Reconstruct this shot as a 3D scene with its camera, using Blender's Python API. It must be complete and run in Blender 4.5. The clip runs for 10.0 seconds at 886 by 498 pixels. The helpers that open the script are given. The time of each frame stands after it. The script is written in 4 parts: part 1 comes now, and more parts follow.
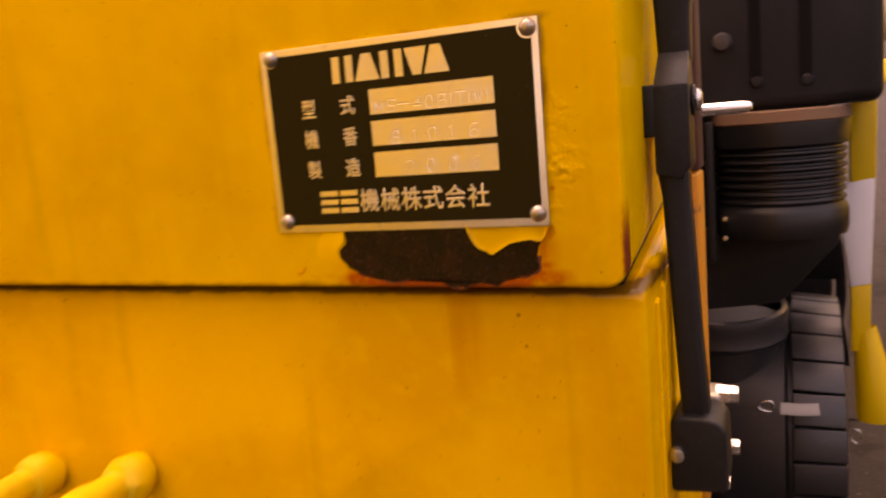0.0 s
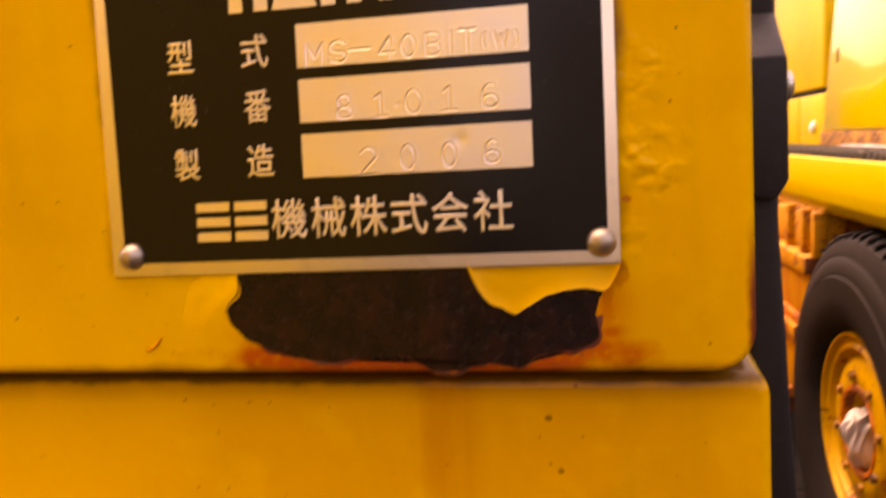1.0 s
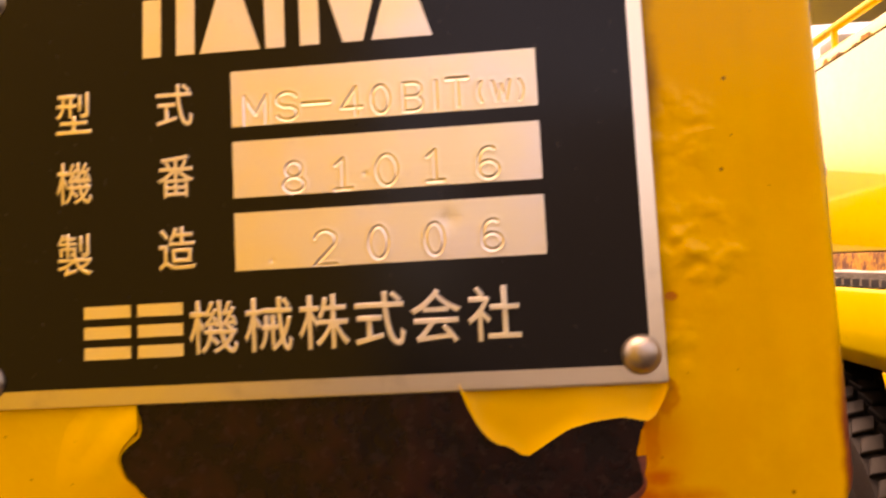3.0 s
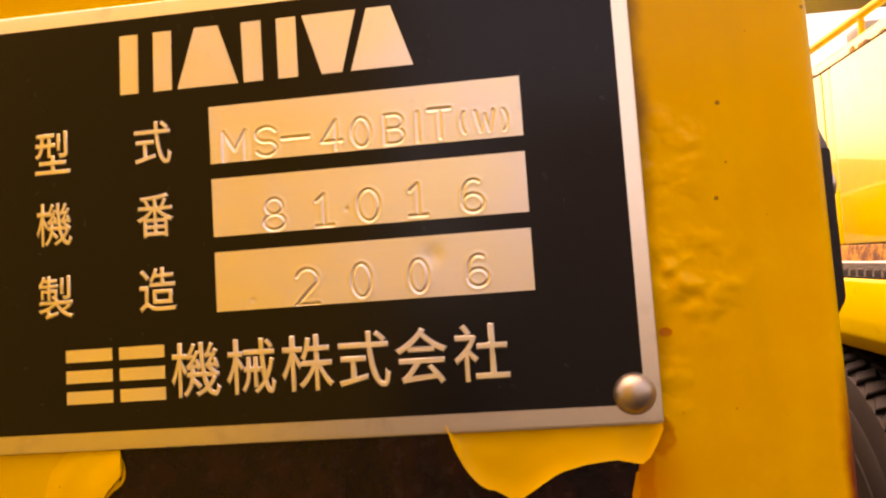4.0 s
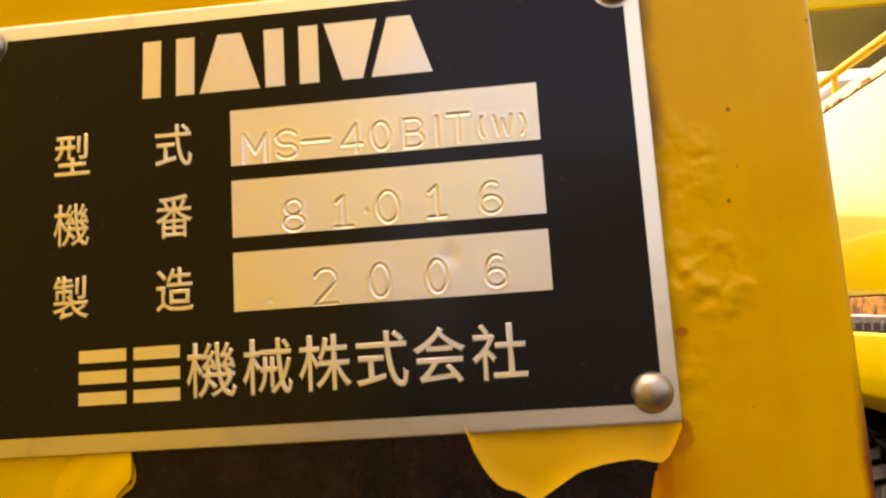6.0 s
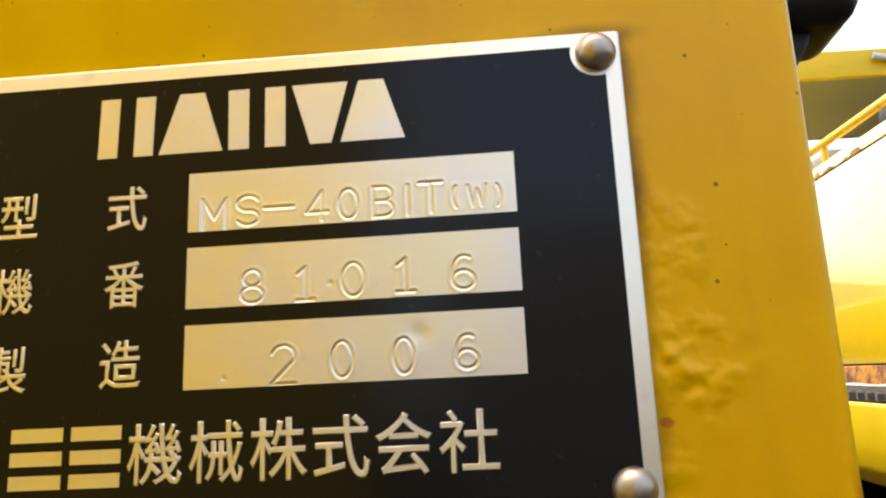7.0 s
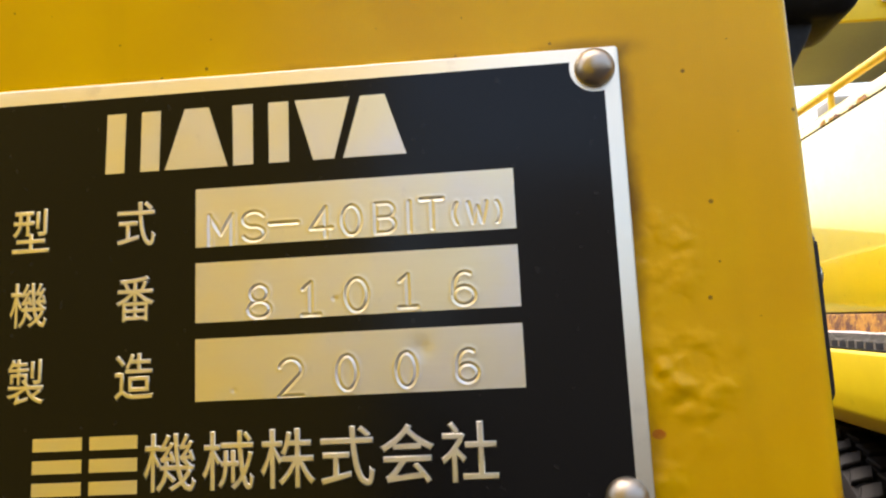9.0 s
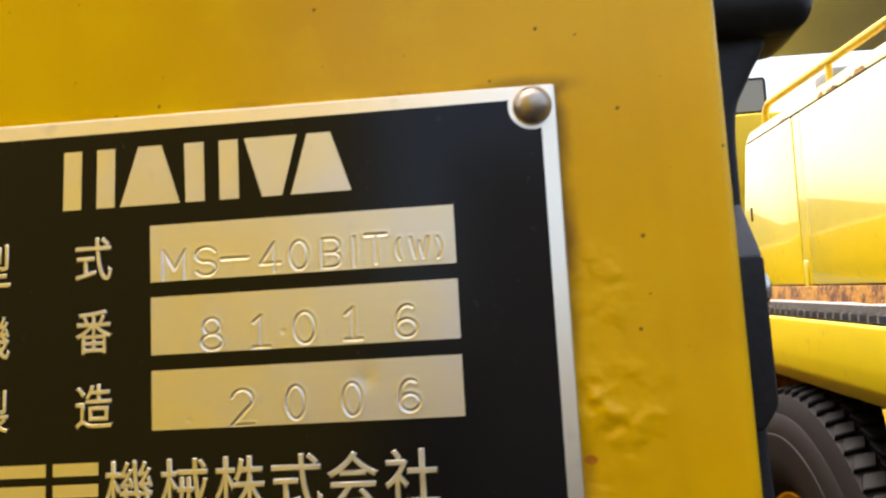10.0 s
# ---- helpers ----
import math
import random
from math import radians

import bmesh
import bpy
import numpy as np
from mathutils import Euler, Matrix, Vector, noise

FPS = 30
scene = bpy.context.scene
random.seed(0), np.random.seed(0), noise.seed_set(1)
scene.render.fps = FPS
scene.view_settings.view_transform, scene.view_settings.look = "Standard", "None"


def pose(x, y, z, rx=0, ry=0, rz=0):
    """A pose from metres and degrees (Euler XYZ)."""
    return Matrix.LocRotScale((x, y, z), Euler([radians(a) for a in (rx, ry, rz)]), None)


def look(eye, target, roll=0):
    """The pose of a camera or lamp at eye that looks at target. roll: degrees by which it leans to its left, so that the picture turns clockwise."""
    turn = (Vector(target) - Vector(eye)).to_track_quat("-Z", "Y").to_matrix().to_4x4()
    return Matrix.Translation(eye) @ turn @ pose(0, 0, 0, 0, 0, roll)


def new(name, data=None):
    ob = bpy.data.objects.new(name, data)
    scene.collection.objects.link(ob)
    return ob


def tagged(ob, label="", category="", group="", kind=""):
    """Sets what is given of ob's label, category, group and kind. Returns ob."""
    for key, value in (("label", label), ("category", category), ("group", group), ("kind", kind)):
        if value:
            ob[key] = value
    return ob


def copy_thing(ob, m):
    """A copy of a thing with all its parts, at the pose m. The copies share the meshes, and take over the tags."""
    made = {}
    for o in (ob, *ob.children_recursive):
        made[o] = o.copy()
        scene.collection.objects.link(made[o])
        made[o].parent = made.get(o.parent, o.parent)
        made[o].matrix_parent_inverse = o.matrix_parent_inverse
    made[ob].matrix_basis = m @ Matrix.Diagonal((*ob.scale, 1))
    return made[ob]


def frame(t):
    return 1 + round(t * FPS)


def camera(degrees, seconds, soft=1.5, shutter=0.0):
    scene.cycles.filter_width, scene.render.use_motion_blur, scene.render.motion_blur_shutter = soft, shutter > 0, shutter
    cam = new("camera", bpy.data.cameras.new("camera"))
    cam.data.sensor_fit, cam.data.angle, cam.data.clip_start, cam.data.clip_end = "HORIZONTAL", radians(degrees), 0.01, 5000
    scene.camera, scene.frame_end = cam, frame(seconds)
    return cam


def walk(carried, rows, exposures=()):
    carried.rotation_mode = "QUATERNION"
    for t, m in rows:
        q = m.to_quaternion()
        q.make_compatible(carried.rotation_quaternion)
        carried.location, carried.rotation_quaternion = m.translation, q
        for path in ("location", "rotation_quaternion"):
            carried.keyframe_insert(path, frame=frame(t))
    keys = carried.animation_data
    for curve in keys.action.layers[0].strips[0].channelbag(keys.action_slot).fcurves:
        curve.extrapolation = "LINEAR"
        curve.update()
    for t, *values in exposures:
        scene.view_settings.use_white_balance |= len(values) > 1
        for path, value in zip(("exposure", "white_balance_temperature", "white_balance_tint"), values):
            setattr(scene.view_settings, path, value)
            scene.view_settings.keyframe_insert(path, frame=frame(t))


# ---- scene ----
cam = camera(58.9, 10.0, 2.2, 0.5)
# the panel leans back; the path is given in the panel's own frame, where it stands upright at y = 0
TILT = pose(0, 0, 1.0, -3.55) @ pose(0, 0, -1.0)
PATH = [
    (0, (0.14155, -0.28116, 1.03230), (-0.6665, 1.5249, 0.7404), -4.69),
    (0.1, (0.13104, -0.26890, 1.03249), (-0.6259, 1.5604, 0.7487), -5.09),
    (0.3, (0.09869, -0.23417, 1.03343), (-0.5574, 1.6341, 0.7520), -4.59),
    (0.5, (0.07630, -0.20975, 1.03067), (-0.4941, 1.6894, 0.7701), -3.38),
    (0.7, (0.06441, -0.19208, 1.02560), (-0.4288, 1.7331, 0.8012), -4.13),
    (0.9, (0.05521, -0.17625, 1.01549), (-0.3616, 1.7696, 0.8157), -2.77),
    (1, (0.05343, -0.17378, 1.01182), (-0.3108, 1.7878, 0.8718), -2.56),
    (1.2, (0.04988, -0.16933, 1.01163), (-0.2438, 1.8071, 0.9251), -3.17),
    (1.5, (0.05293, -0.16408, 1.00457), (-0.1675, 1.8237, 0.9964), -2.55),
    (1.7, (0.04800, -0.15743, 1.00556), (-0.1239, 1.8351, 1.0186), -2.35),
    (2, (0.03732, -0.14045, 1.00877), (-0.2437, 1.8391, 1.0572), -2.46),
    (2.2, (0.04229, -0.13022, 1.01166), (-0.2425, 1.8482, 1.0806), -3.05),
    (2.5, (0.04057, -0.12754, 1.00888), (-0.2116, 1.8533, 1.1213), -3.03),
    (2.7, (0.03390, -0.13154, 1.01014), (-0.1688, 1.8554, 1.1159), -2.72),
    (3, (0.03646, -0.13080, 1.00743), (-0.1379, 1.8541, 1.1796), -2.86),
    (3.2, (0.04120, -0.12698, 1.01160), (-0.1321, 1.8564, 1.2016), -3.41),
    (4.3, (0.04311, -0.12574, 1.01405), (-0.2052, 1.8523, 1.1749), -3.78),
    (4.5, (0.03769, -0.12212, 1.00763), (-0.1330, 1.8573, 1.2372), -3.50),
    (5, (0.03692, -0.12368, 1.00837), (-0.1271, 1.8574, 1.2289), -3.72),
    (5.2, (0.03747, -0.12439, 1.00725), (-0.1230, 1.8586, 1.2124), -3.74),
    (6.3, (0.03653, -0.12806, 1.00558), (-0.1550, 1.8331, 1.3481), -3.35),
    (6.5, (0.03875, -0.12096, 1.00723), (-0.1545, 1.8356, 1.3742), -3.25),
    (7, (0.03986, -0.11918, 1.00959), (-0.1160, 1.8246, 1.4541), -2.52),
    (7.5, (0.03845, -0.12035, 1.01037), (-0.0981, 1.8292, 1.4351), -2.58),
    (8, (0.03523, -0.12014, 1.01179), (-0.1088, 1.8424, 1.3690), -2.31),
    (8.5, (0.03684, -0.12200, 1.01588), (-0.1118, 1.8442, 1.3503), -2.50),
    (9, (0.04106, -0.12449, 1.01980), (-0.1301, 1.8440, 1.3292), -2.65),
    (9.5, (0.04298, -0.12589, 1.02235), (-0.1406, 1.8494, 1.2761), -2.63),
    (9.7, (0.04644, -0.12694, 1.02751), (-0.1366, 1.8542, 1.2313), -3.00),
    (10, (0.05164, -0.13002, 1.02875), (-0.1261, 1.8478, 1.2668), -3.18),
]
EXPOSURES = [
    (0.0, 2.07, 12200, 49),
    (0.6, 2.07, 12300, 51),
    (1.5, 2.17, 12500, 50),
    (2.2, 2.20, 13200, 46),
    (3.0, 2.20, 13200, 46),
    (5.2, 2.06, 13000, 46),
    (6.5, 2.10, 8100, 13),
    (8.5, 2.06, 7000, 10),
    (10.0, 2.03, 6900, 10),
]
walk(cam, [(t, TILT @ look(eye, target, roll)) for t, eye, target, roll in PATH], EXPOSURES)

# ---- world, sun, exposure ----
world = bpy.data.worlds.new("sky")
scene.world = world
world.use_nodes = True
wn = world.node_tree
sky = wn.nodes.new("ShaderNodeTexSky")
sky.sky_type = "NISHITA"
sky.sun_disc = False
sky.sun_elevation = radians(70)
sky.sun_rotation = radians(318)
sky.air_density = 1.0
sky.dust_density = 7.0
wn.links.new(sky.outputs[0], wn.nodes["Background"].inputs[0])
wn.nodes["Background"].inputs[1].default_value = 0.15
sun = new("sun", bpy.data.lights.new("sun", "SUN"))
sun.data.energy = 0.2
sun.data.angle = radians(20)
sun.data.color = (1.0, 0.95, 0.87)
sun.matrix_world = look((-0.975, 1.083, 4.0), (0, 0, 0))

# ---- materials ----


def shader(name, color=(0.5, 0.5, 0.5), rough=0.5, metal=0.0, coat=0.0, spec=0.5):
    m = bpy.data.materials.new(name)
    m.use_nodes = True
    b = m.node_tree.nodes["Principled BSDF"]
    b.inputs["Base Color"].default_value = (*color, 1)
    b.inputs["Roughness"].default_value = rough
    b.inputs["Metallic"].default_value = metal
    b.inputs["Coat Weight"].default_value = coat
    b.inputs["Coat Roughness"].default_value = 0.08
    b.inputs["Specular IOR Level"].default_value = spec
    return m


def node(m, kind, operation="", interpolation_type="", data_type="", feature=""):
    n = m.node_tree.nodes.new(kind)
    if operation:
        n.operation = operation
    if interpolation_type:
        n.interpolation_type = interpolation_type
    if data_type:
        n.data_type = data_type
    if feature:
        n.feature = feature
    return n


def wire(m, a, b):
    m.node_tree.links.new(a, b)


def place(m):
    return node(m, "ShaderNodeTexCoord").outputs["Object"]


def grain(m, scale, detail=4.0, rough=0.55, vector=None, stretch=None):
    """Noise in the object's metres; scale is in waves a metre."""
    n = node(m, "ShaderNodeTexNoise")
    n.inputs["Scale"].default_value = scale
    n.inputs["Detail"].default_value = detail
    n.inputs["Roughness"].default_value = rough
    v = vector or place(m)
    if stretch:
        s = node(m, "ShaderNodeVectorMath", operation="MULTIPLY")
        wire(m, v, s.inputs[0])
        s.inputs[1].default_value = stretch
        v = s.outputs[0]
    wire(m, v, n.inputs["Vector"])
    return n.outputs["Fac"]


def ramp(m, value, a, b, smooth=True):
    """0 at a, 1 at b."""
    r = node(m, "ShaderNodeMapRange", interpolation_type="SMOOTHSTEP" if smooth else "LINEAR")
    wire(m, value, r.inputs["Value"])
    r.inputs["From Min"].default_value, r.inputs["From Max"].default_value = a, b
    return r.outputs["Result"]


def calc(m, op, a, b=0.0):
    n = node(m, "ShaderNodeMath", operation=op)
    for i, v in enumerate((a, b)):
        if isinstance(v, (int, float)):
            n.inputs[i].default_value = v
        else:
            wire(m, v, n.inputs[i])
    return n.outputs[0]


def blend(m, fac, a, b):
    n = node(m, "ShaderNodeMix", data_type="RGBA")
    if isinstance(fac, (int, float)):
        n.inputs["Factor"].default_value = fac
    else:
        wire(m, fac, n.inputs["Factor"])
    for key, v in (("A", a), ("B", b)):
        socket = [s for s in n.inputs if s.name == key and s.type == "RGBA"][0]
        if isinstance(v, tuple):
            socket.default_value = (*v, 1)
        else:
            wire(m, v, socket)
    return [s for s in n.outputs if s.type == "RGBA"][0]


def finish(m, color=None, rough=None, height=None, depth=0.001, strength=1.0):
    b = m.node_tree.nodes["Principled BSDF"]
    if color is not None:
        wire(m, color, b.inputs["Base Color"])
    if rough is not None:
        wire(m, rough, b.inputs["Roughness"])
    if height is not None:
        n = node(m, "ShaderNodeBump")
        n.inputs["Distance"].default_value = depth
        n.inputs["Strength"].default_value = strength
        wire(m, height, n.inputs["Height"])
        wire(m, n.outputs[0], b.inputs["Normal"])
    return m


def spot(m, x, z, rx, rz, wobble, amount=0.5):
    """1 inside an uneven oval on the panel, 0 outside."""
    s = node(m, "ShaderNodeSeparateXYZ")
    wire(m, place(m), s.inputs[0])
    dx = calc(m, "DIVIDE", calc(m, "SUBTRACT", s.outputs[0], x), rx)
    dz = calc(m, "DIVIDE", calc(m, "SUBTRACT", s.outputs[2], z), rz)
    d = calc(m, "SQRT", calc(m, "ADD", calc(m, "MULTIPLY", dx, dx), calc(m, "MULTIPLY", dz, dz)))
    d = calc(m, "ADD", d, calc(m, "MULTIPLY", calc(m, "SUBTRACT", wobble, 0.5), amount))
    return ramp(m, d, 1.05, 0.75)


def soft_spot(m, x, z, rx, rz):
    """1 in the middle of an oval on the panel, fading to 0 at its rim."""
    s = node(m, "ShaderNodeSeparateXYZ")
    wire(m, place(m), s.inputs[0])
    dx = calc(m, "DIVIDE", calc(m, "SUBTRACT", s.outputs[0], x), rx)
    dz = calc(m, "DIVIDE", calc(m, "SUBTRACT", s.outputs[2], z), rz)
    return ramp(m, calc(m, "SQRT", calc(m, "ADD", calc(m, "MULTIPLY", dx, dx), calc(m, "MULTIPLY", dz, dz))), 1.0, 0.15)


def panel_paint(name, base):
    """Sprayed machine paint with dust specks, blisters beside the plate and rust at its edges."""
    m = shader(name, base, 0.40, 0.0, 0.0, 0.24)
    m.node_tree.nodes["Principled BSDF"].inputs["Coat Roughness"].default_value = 0.22
    big, mid, fine = grain(m, 9.0, 3), grain(m, 70.0, 5), grain(m, 420.0, 4)
    dull = tuple(c * f for c, f in zip(base, (0.80, 0.74, 1.0)))
    warm = tuple(c * f for c, f in zip(base, (1.0, 1.1, 1.2)))
    c = blend(m, ramp(m, big, 0.35, 0.7), base, dull)
    c = blend(m, calc(m, "MULTIPLY", ramp(m, mid, 0.45, 0.75), 0.35), c, warm)
    # fine dark specks of dirt
    v = node(m, "ShaderNodeTexVoronoi")
    v.voronoi_dimensions = "2D"
    v.inputs["Scale"].default_value = 135.0
    s = node(m, "ShaderNodeSeparateXYZ")
    wire(m, place(m), s.inputs[0])
    flat = node(m, "ShaderNodeCombineXYZ")
    wire(m, s.outputs[0], flat.inputs[0])
    wire(m, s.outputs[2], flat.inputs[1])
    wire(m, flat.outputs[0], v.inputs["Vector"])
    pick = node(m, "ShaderNodeSeparateColor")
    wire(m, v.outputs["Color"], pick.inputs[0])
    size = calc(m, "MULTIPLY", calc(m, "MULTIPLY", pick.outputs[1], pick.outputs[1]), 0.050)
    speck = calc(m, "MULTIPLY", calc(m, "LESS_THAN", v.outputs["Distance"], size), calc(m, "GREATER_THAN", pick.outputs[0], 0.45))
    c = blend(m, calc(m, "MULTIPLY", speck, 0.75), c, (0.09, 0.035, 0.006))
    # vertical run marks
    run = grain(m, 60.0, 3, 0.5, None, (1.0, 1.0, 0.06))
    c = blend(m, calc(m, "MULTIPLY", ramp(m, run, 0.56, 0.78), 0.30), c, tuple(x * 0.6 for x in base))
    # rust: under the plate, along the bare patch, at the fold and in one run below the joint
    s = node(m, "ShaderNodeSeparateXYZ")
    wire(m, place(m), s.inputs[0])
    rust = calc(m, "MULTIPLY", spot(m, 0.014, 0.9750, 0.052, 0.0066, mid, 0.8), ramp(m, s.outputs[2], 0.9830, 0.9790))
    rust = calc(m, "MAXIMUM", rust, calc(m, "MULTIPLY", soft_spot(m, 0.0580, 0.9800, 0.0045, 0.0022), 0.8))
    rust = calc(m, "MAXIMUM", rust, calc(m, "MULTIPLY", spot(m, 0.0600, 0.9930, 0.0022, 0.0034, fine, 1.2), 0.55))
    rust = calc(m, "MAXIMUM", rust, calc(m, "MULTIPLY", spot(m, 0.0572, 0.9880, 0.0014, 0.0075, fine, 1.4), 0.4))
    edge = ramp(m, calc(m, "ADD", s.outputs[0], calc(m, "MULTIPLY", calc(m, "SUBTRACT", mid, 0.5), 0.0045)), 0.0857, 0.0876)
    low = calc(m, "MULTIPLY", ramp(m, s.outputs[2], 1.006, 0.985), ramp(m, s.outputs[2], 0.964, 0.9705))
    near = calc(m, "LESS_THAN", s.outputs[1], 0.006)
    rust = calc(m, "MAXIMUM", rust, calc(m, "MULTIPLY", calc(m, "MULTIPLY", edge, low), near))
    for sx, sz, sr in ((0.0431, 0.9588, 0.0009), (0.0456, 0.9462, 0.0008), (0.0495, 0.9664, 0.0006), (-0.205, 0.962, 0.0009)):
        speck = calc(m, "MAXIMUM", speck, spot(m, sx, sz, sr, sr * 0.8, fine, 0.8))
        c = blend(m, calc(m, "MULTIPLY", spot(m, sx, sz, sr, sr * 0.8, fine, 0.8), 0.7), c, (0.10, 0.03, 0.004))
    rust = calc(m, "MAXIMUM", rust, calc(m, "MULTIPLY", spot(m, 0.0618, 1.009, 0.0011, 0.0008, fine, 1.2), 0.8))
    c = blend(m, calc(m, "MULTIPLY", calc(m, "MULTIPLY", soft_spot(m, 0.0185, 0.957, 0.012, 0.046), ramp(m, grain(m, 160.0, 4, 0.5, None, (1.0, 1.0, 0.10)), 0.25, 0.65)), 0.42), c, (0.40, 0.095, 0.002))
    halo = calc(m, "MAXIMUM", soft_spot(m, 0.010, 0.9760, 0.056, 0.0115), calc(m, "MULTIPLY", soft_spot(m, 0.0560, 0.9840, 0.010, 0.014), 0.7))
    c = blend(m, calc(m, "MULTIPLY", calc(m, "MULTIPLY", halo, ramp(m, mid, 0.10, 0.50)), 0.90), c, (0.56, 0.15, 0.0015))
    c = blend(m, calc(m, "MULTIPLY", calc(m, "MULTIPLY", rust, ramp(m, fine, 0.10, 0.50)), 0.9), c, (0.42, 0.050, 0.003))
    c = blend(m, calc(m, "MULTIPLY", rust, ramp(m, mid, 0.58, 0.70)), c, (0.06, 0.012, 0.008))
    c = blend(m, calc(m, "MULTIPLY", calc(m, "MULTIPLY", calc(m, "MULTIPLY", edge, low), near), 0.85), c, (0.12, 0.014, 0.004))
    # grime caught round the plate
    gx = calc(m, "SUBTRACT", calc(m, "ABSOLUTE", s.outputs[0]), 0.059)
    gz = calc(m, "SUBTRACT", calc(m, "ABSOLUTE", calc(m, "SUBTRACT", s.outputs[2], 1.0335)), 0.0350)
    g = calc(m, "ADD", calc(m, "MAXIMUM", gx, gz), calc(m, "MULTIPLY", calc(m, "SUBTRACT", mid, 0.45), 0.007))
    c = blend(m, calc(m, "MULTIPLY", calc(m, "MULTIPLY", ramp(m, g, 0.0044, 0.0006), 0.80), calc(m, "MAXIMUM", 0.55, ramp(m, s.outputs[2], 1.0, 1.045))), c, (0.11, 0.036, 0.008))
    # rust-brown bottom edge of the upper cover; joint shade darkened into both covers' colour
    rim = calc(m, "ADD", s.outputs[2], calc(m, "MULTIPLY", calc(m, "SUBTRACT", mid, 0.5), 0.004))
    c = blend(m, calc(m, "MULTIPLY", calc(m, "MULTIPLY", ramp(m, rim, 0.9742, 0.9712), ramp(m, rim, 0.9610, 0.9695)), 0.60), c, (0.13, 0.030, 0.004))
    c = blend(m, calc(m, "MULTIPLY", calc(m, "MULTIPLY", ramp(m, rim, 0.9716, 0.9706), ramp(m, rim, 0.9660, 0.9676)), 0.70), c, (0.022, 0.008, 0.004))
    c = blend(m, calc(m, "MULTIPLY", calc(m, "MULTIPLY", soft_spot(m, 0.0555, 1.0712, 0.012, 0.0028), ramp(m, mid, 0.25, 0.6)), 0.6), c, (0.10, 0.04, 0.008))
    # blisters: soft swellings that fade out into flat paint
    b1 = node(m, "ShaderNodeTexVoronoi", feature="SMOOTH_F1")
    b1.inputs["Scale"].default_value = 300.0
    wire(m, place(m), b1.inputs["Vector"])
    area = calc(m, "MAXIMUM", soft_spot(m, 0.0665, 1.017, 0.012, 0.013), calc(m, "MULTIPLY", soft_spot(m, 0.0655, 1.035, 0.009, 0.015), 0.65))
    area = calc(m, "MAXIMUM", area, calc(m, "MULTIPLY", soft_spot(m, 0.062, 1.003, 0.006, 0.012), 0.5))
    swell = calc(m, "ADD", calc(m, "MULTIPLY", ramp(m, grain(m, 165.0, 1.9, 0.45), 0.44, 0.72), 0.80), calc(m, "MULTIPLY", calc(m, "MULTIPLY", ramp(m, b1.outputs["Distance"], 0.55, 0.05), ramp(m, grain(m, 120.0, 1.0), 0.36, 0.58)), 0.70))
    h = calc(m, "MULTIPLY", area, swell)
    h = calc(m, "ADD", h, calc(m, "MULTIPLY", grain(m, 900.0, 2), 0.035))
    h = calc(m, "ADD", h, calc(m, "MULTIPLY", speck, 0.12))
    h = calc(m, "ADD", h, calc(m, "MULTIPLY", mid, 0.06))
    rough = calc(m, "ADD", 0.18, calc(m, "MULTIPLY", calc(m, "MAXIMUM", rust, calc(m, "MULTIPLY", big, 0.25)), 0.45))
    return finish(m, c, rough, h, 0.00065, 0.9)


PAINT = (0.84, 0.490, 0.0008)
paint = panel_paint("orange_yellow_paint", PAINT)
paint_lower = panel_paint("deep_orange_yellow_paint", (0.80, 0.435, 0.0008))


def plain_paint(name, base, rough=0.3, coat=0.35, rust=0.0, relief=0.5):
    m = shader(name, base, rough, 0.0, coat)
    big, mid = grain(m, 3.0, 4), grain(m, 26.0, 6)
    c = blend(m, calc(m, "MULTIPLY", ramp(m, big, 0.4, 0.7), 0.5), base, tuple(x * 0.82 for x in base))
    c = blend(m, calc(m, "MULTIPLY", ramp(m, mid, 0.60, 0.72), 0.35 + rust), c, tuple(x * 0.55 for x in base))
    if rust:
        c = blend(m, ramp(m, grain(m, 14.0, 7, 0.65), 0.66 - 0.3 * rust, 0.76 - 0.3 * rust), c, (0.23, 0.055, 0.012))
        c = blend(m, ramp(m, grain(m, 40.0, 6, 0.7), 0.70 - 0.22 * rust, 0.74 - 0.2 * rust), c, (0.05, 0.018, 0.010))
    return finish(m, c, calc(m, "ADD", rough, calc(m, "MULTIPLY", mid, 0.15)), mid if relief else None, 0.0006, relief)


def streaked(name):
    """Yellow paint with rust that runs downwards."""
    m = shader(name, (0.74, 0.36, 0.006), 0.55)
    run = grain(m, 26.0, 5, 0.6, None, (1.0, 1.0, 0.12))
    spots = grain(m, 45.0, 6, 0.7)
    c = blend(m, ramp(m, run, 0.42, 0.62), (0.56, 0.28, 0.006), (0.50, 0.16, 0.008))
    c = blend(m, ramp(m, run, 0.60, 0.72), c, (0.36, 0.08, 0.010))
    c = blend(m, ramp(m, spots, 0.64, 0.70), c, (0.10, 0.03, 0.012))
    return finish(m, c, None, spots, 0.0006, 0.5)


yellow = plain_paint("lemon_yellow_paint", (0.70, 0.555, 0.004), 0.30, 1.0, 0.0, 0.0)
yellow.node_tree.nodes["Principled BSDF"].inputs["Coat IOR"].default_value = 2.7
yellow.node_tree.nodes["Principled BSDF"].inputs["Coat Roughness"].default_value = 0.05
yellow_beam = plain_paint("beam_yellow_paint", (0.58, 0.455, 0.004), 0.38, 0.10, 0.0, 0.0)
yellow_stand = plain_paint("stand_yellow_paint", (0.62, 0.46, 0.003), 0.4, 0.1, 0.0, 0.2)
rim_paint = plain_paint("rim_yellow_paint", (0.58, 0.34, 0.008), 0.45, 0.05, 0.36)
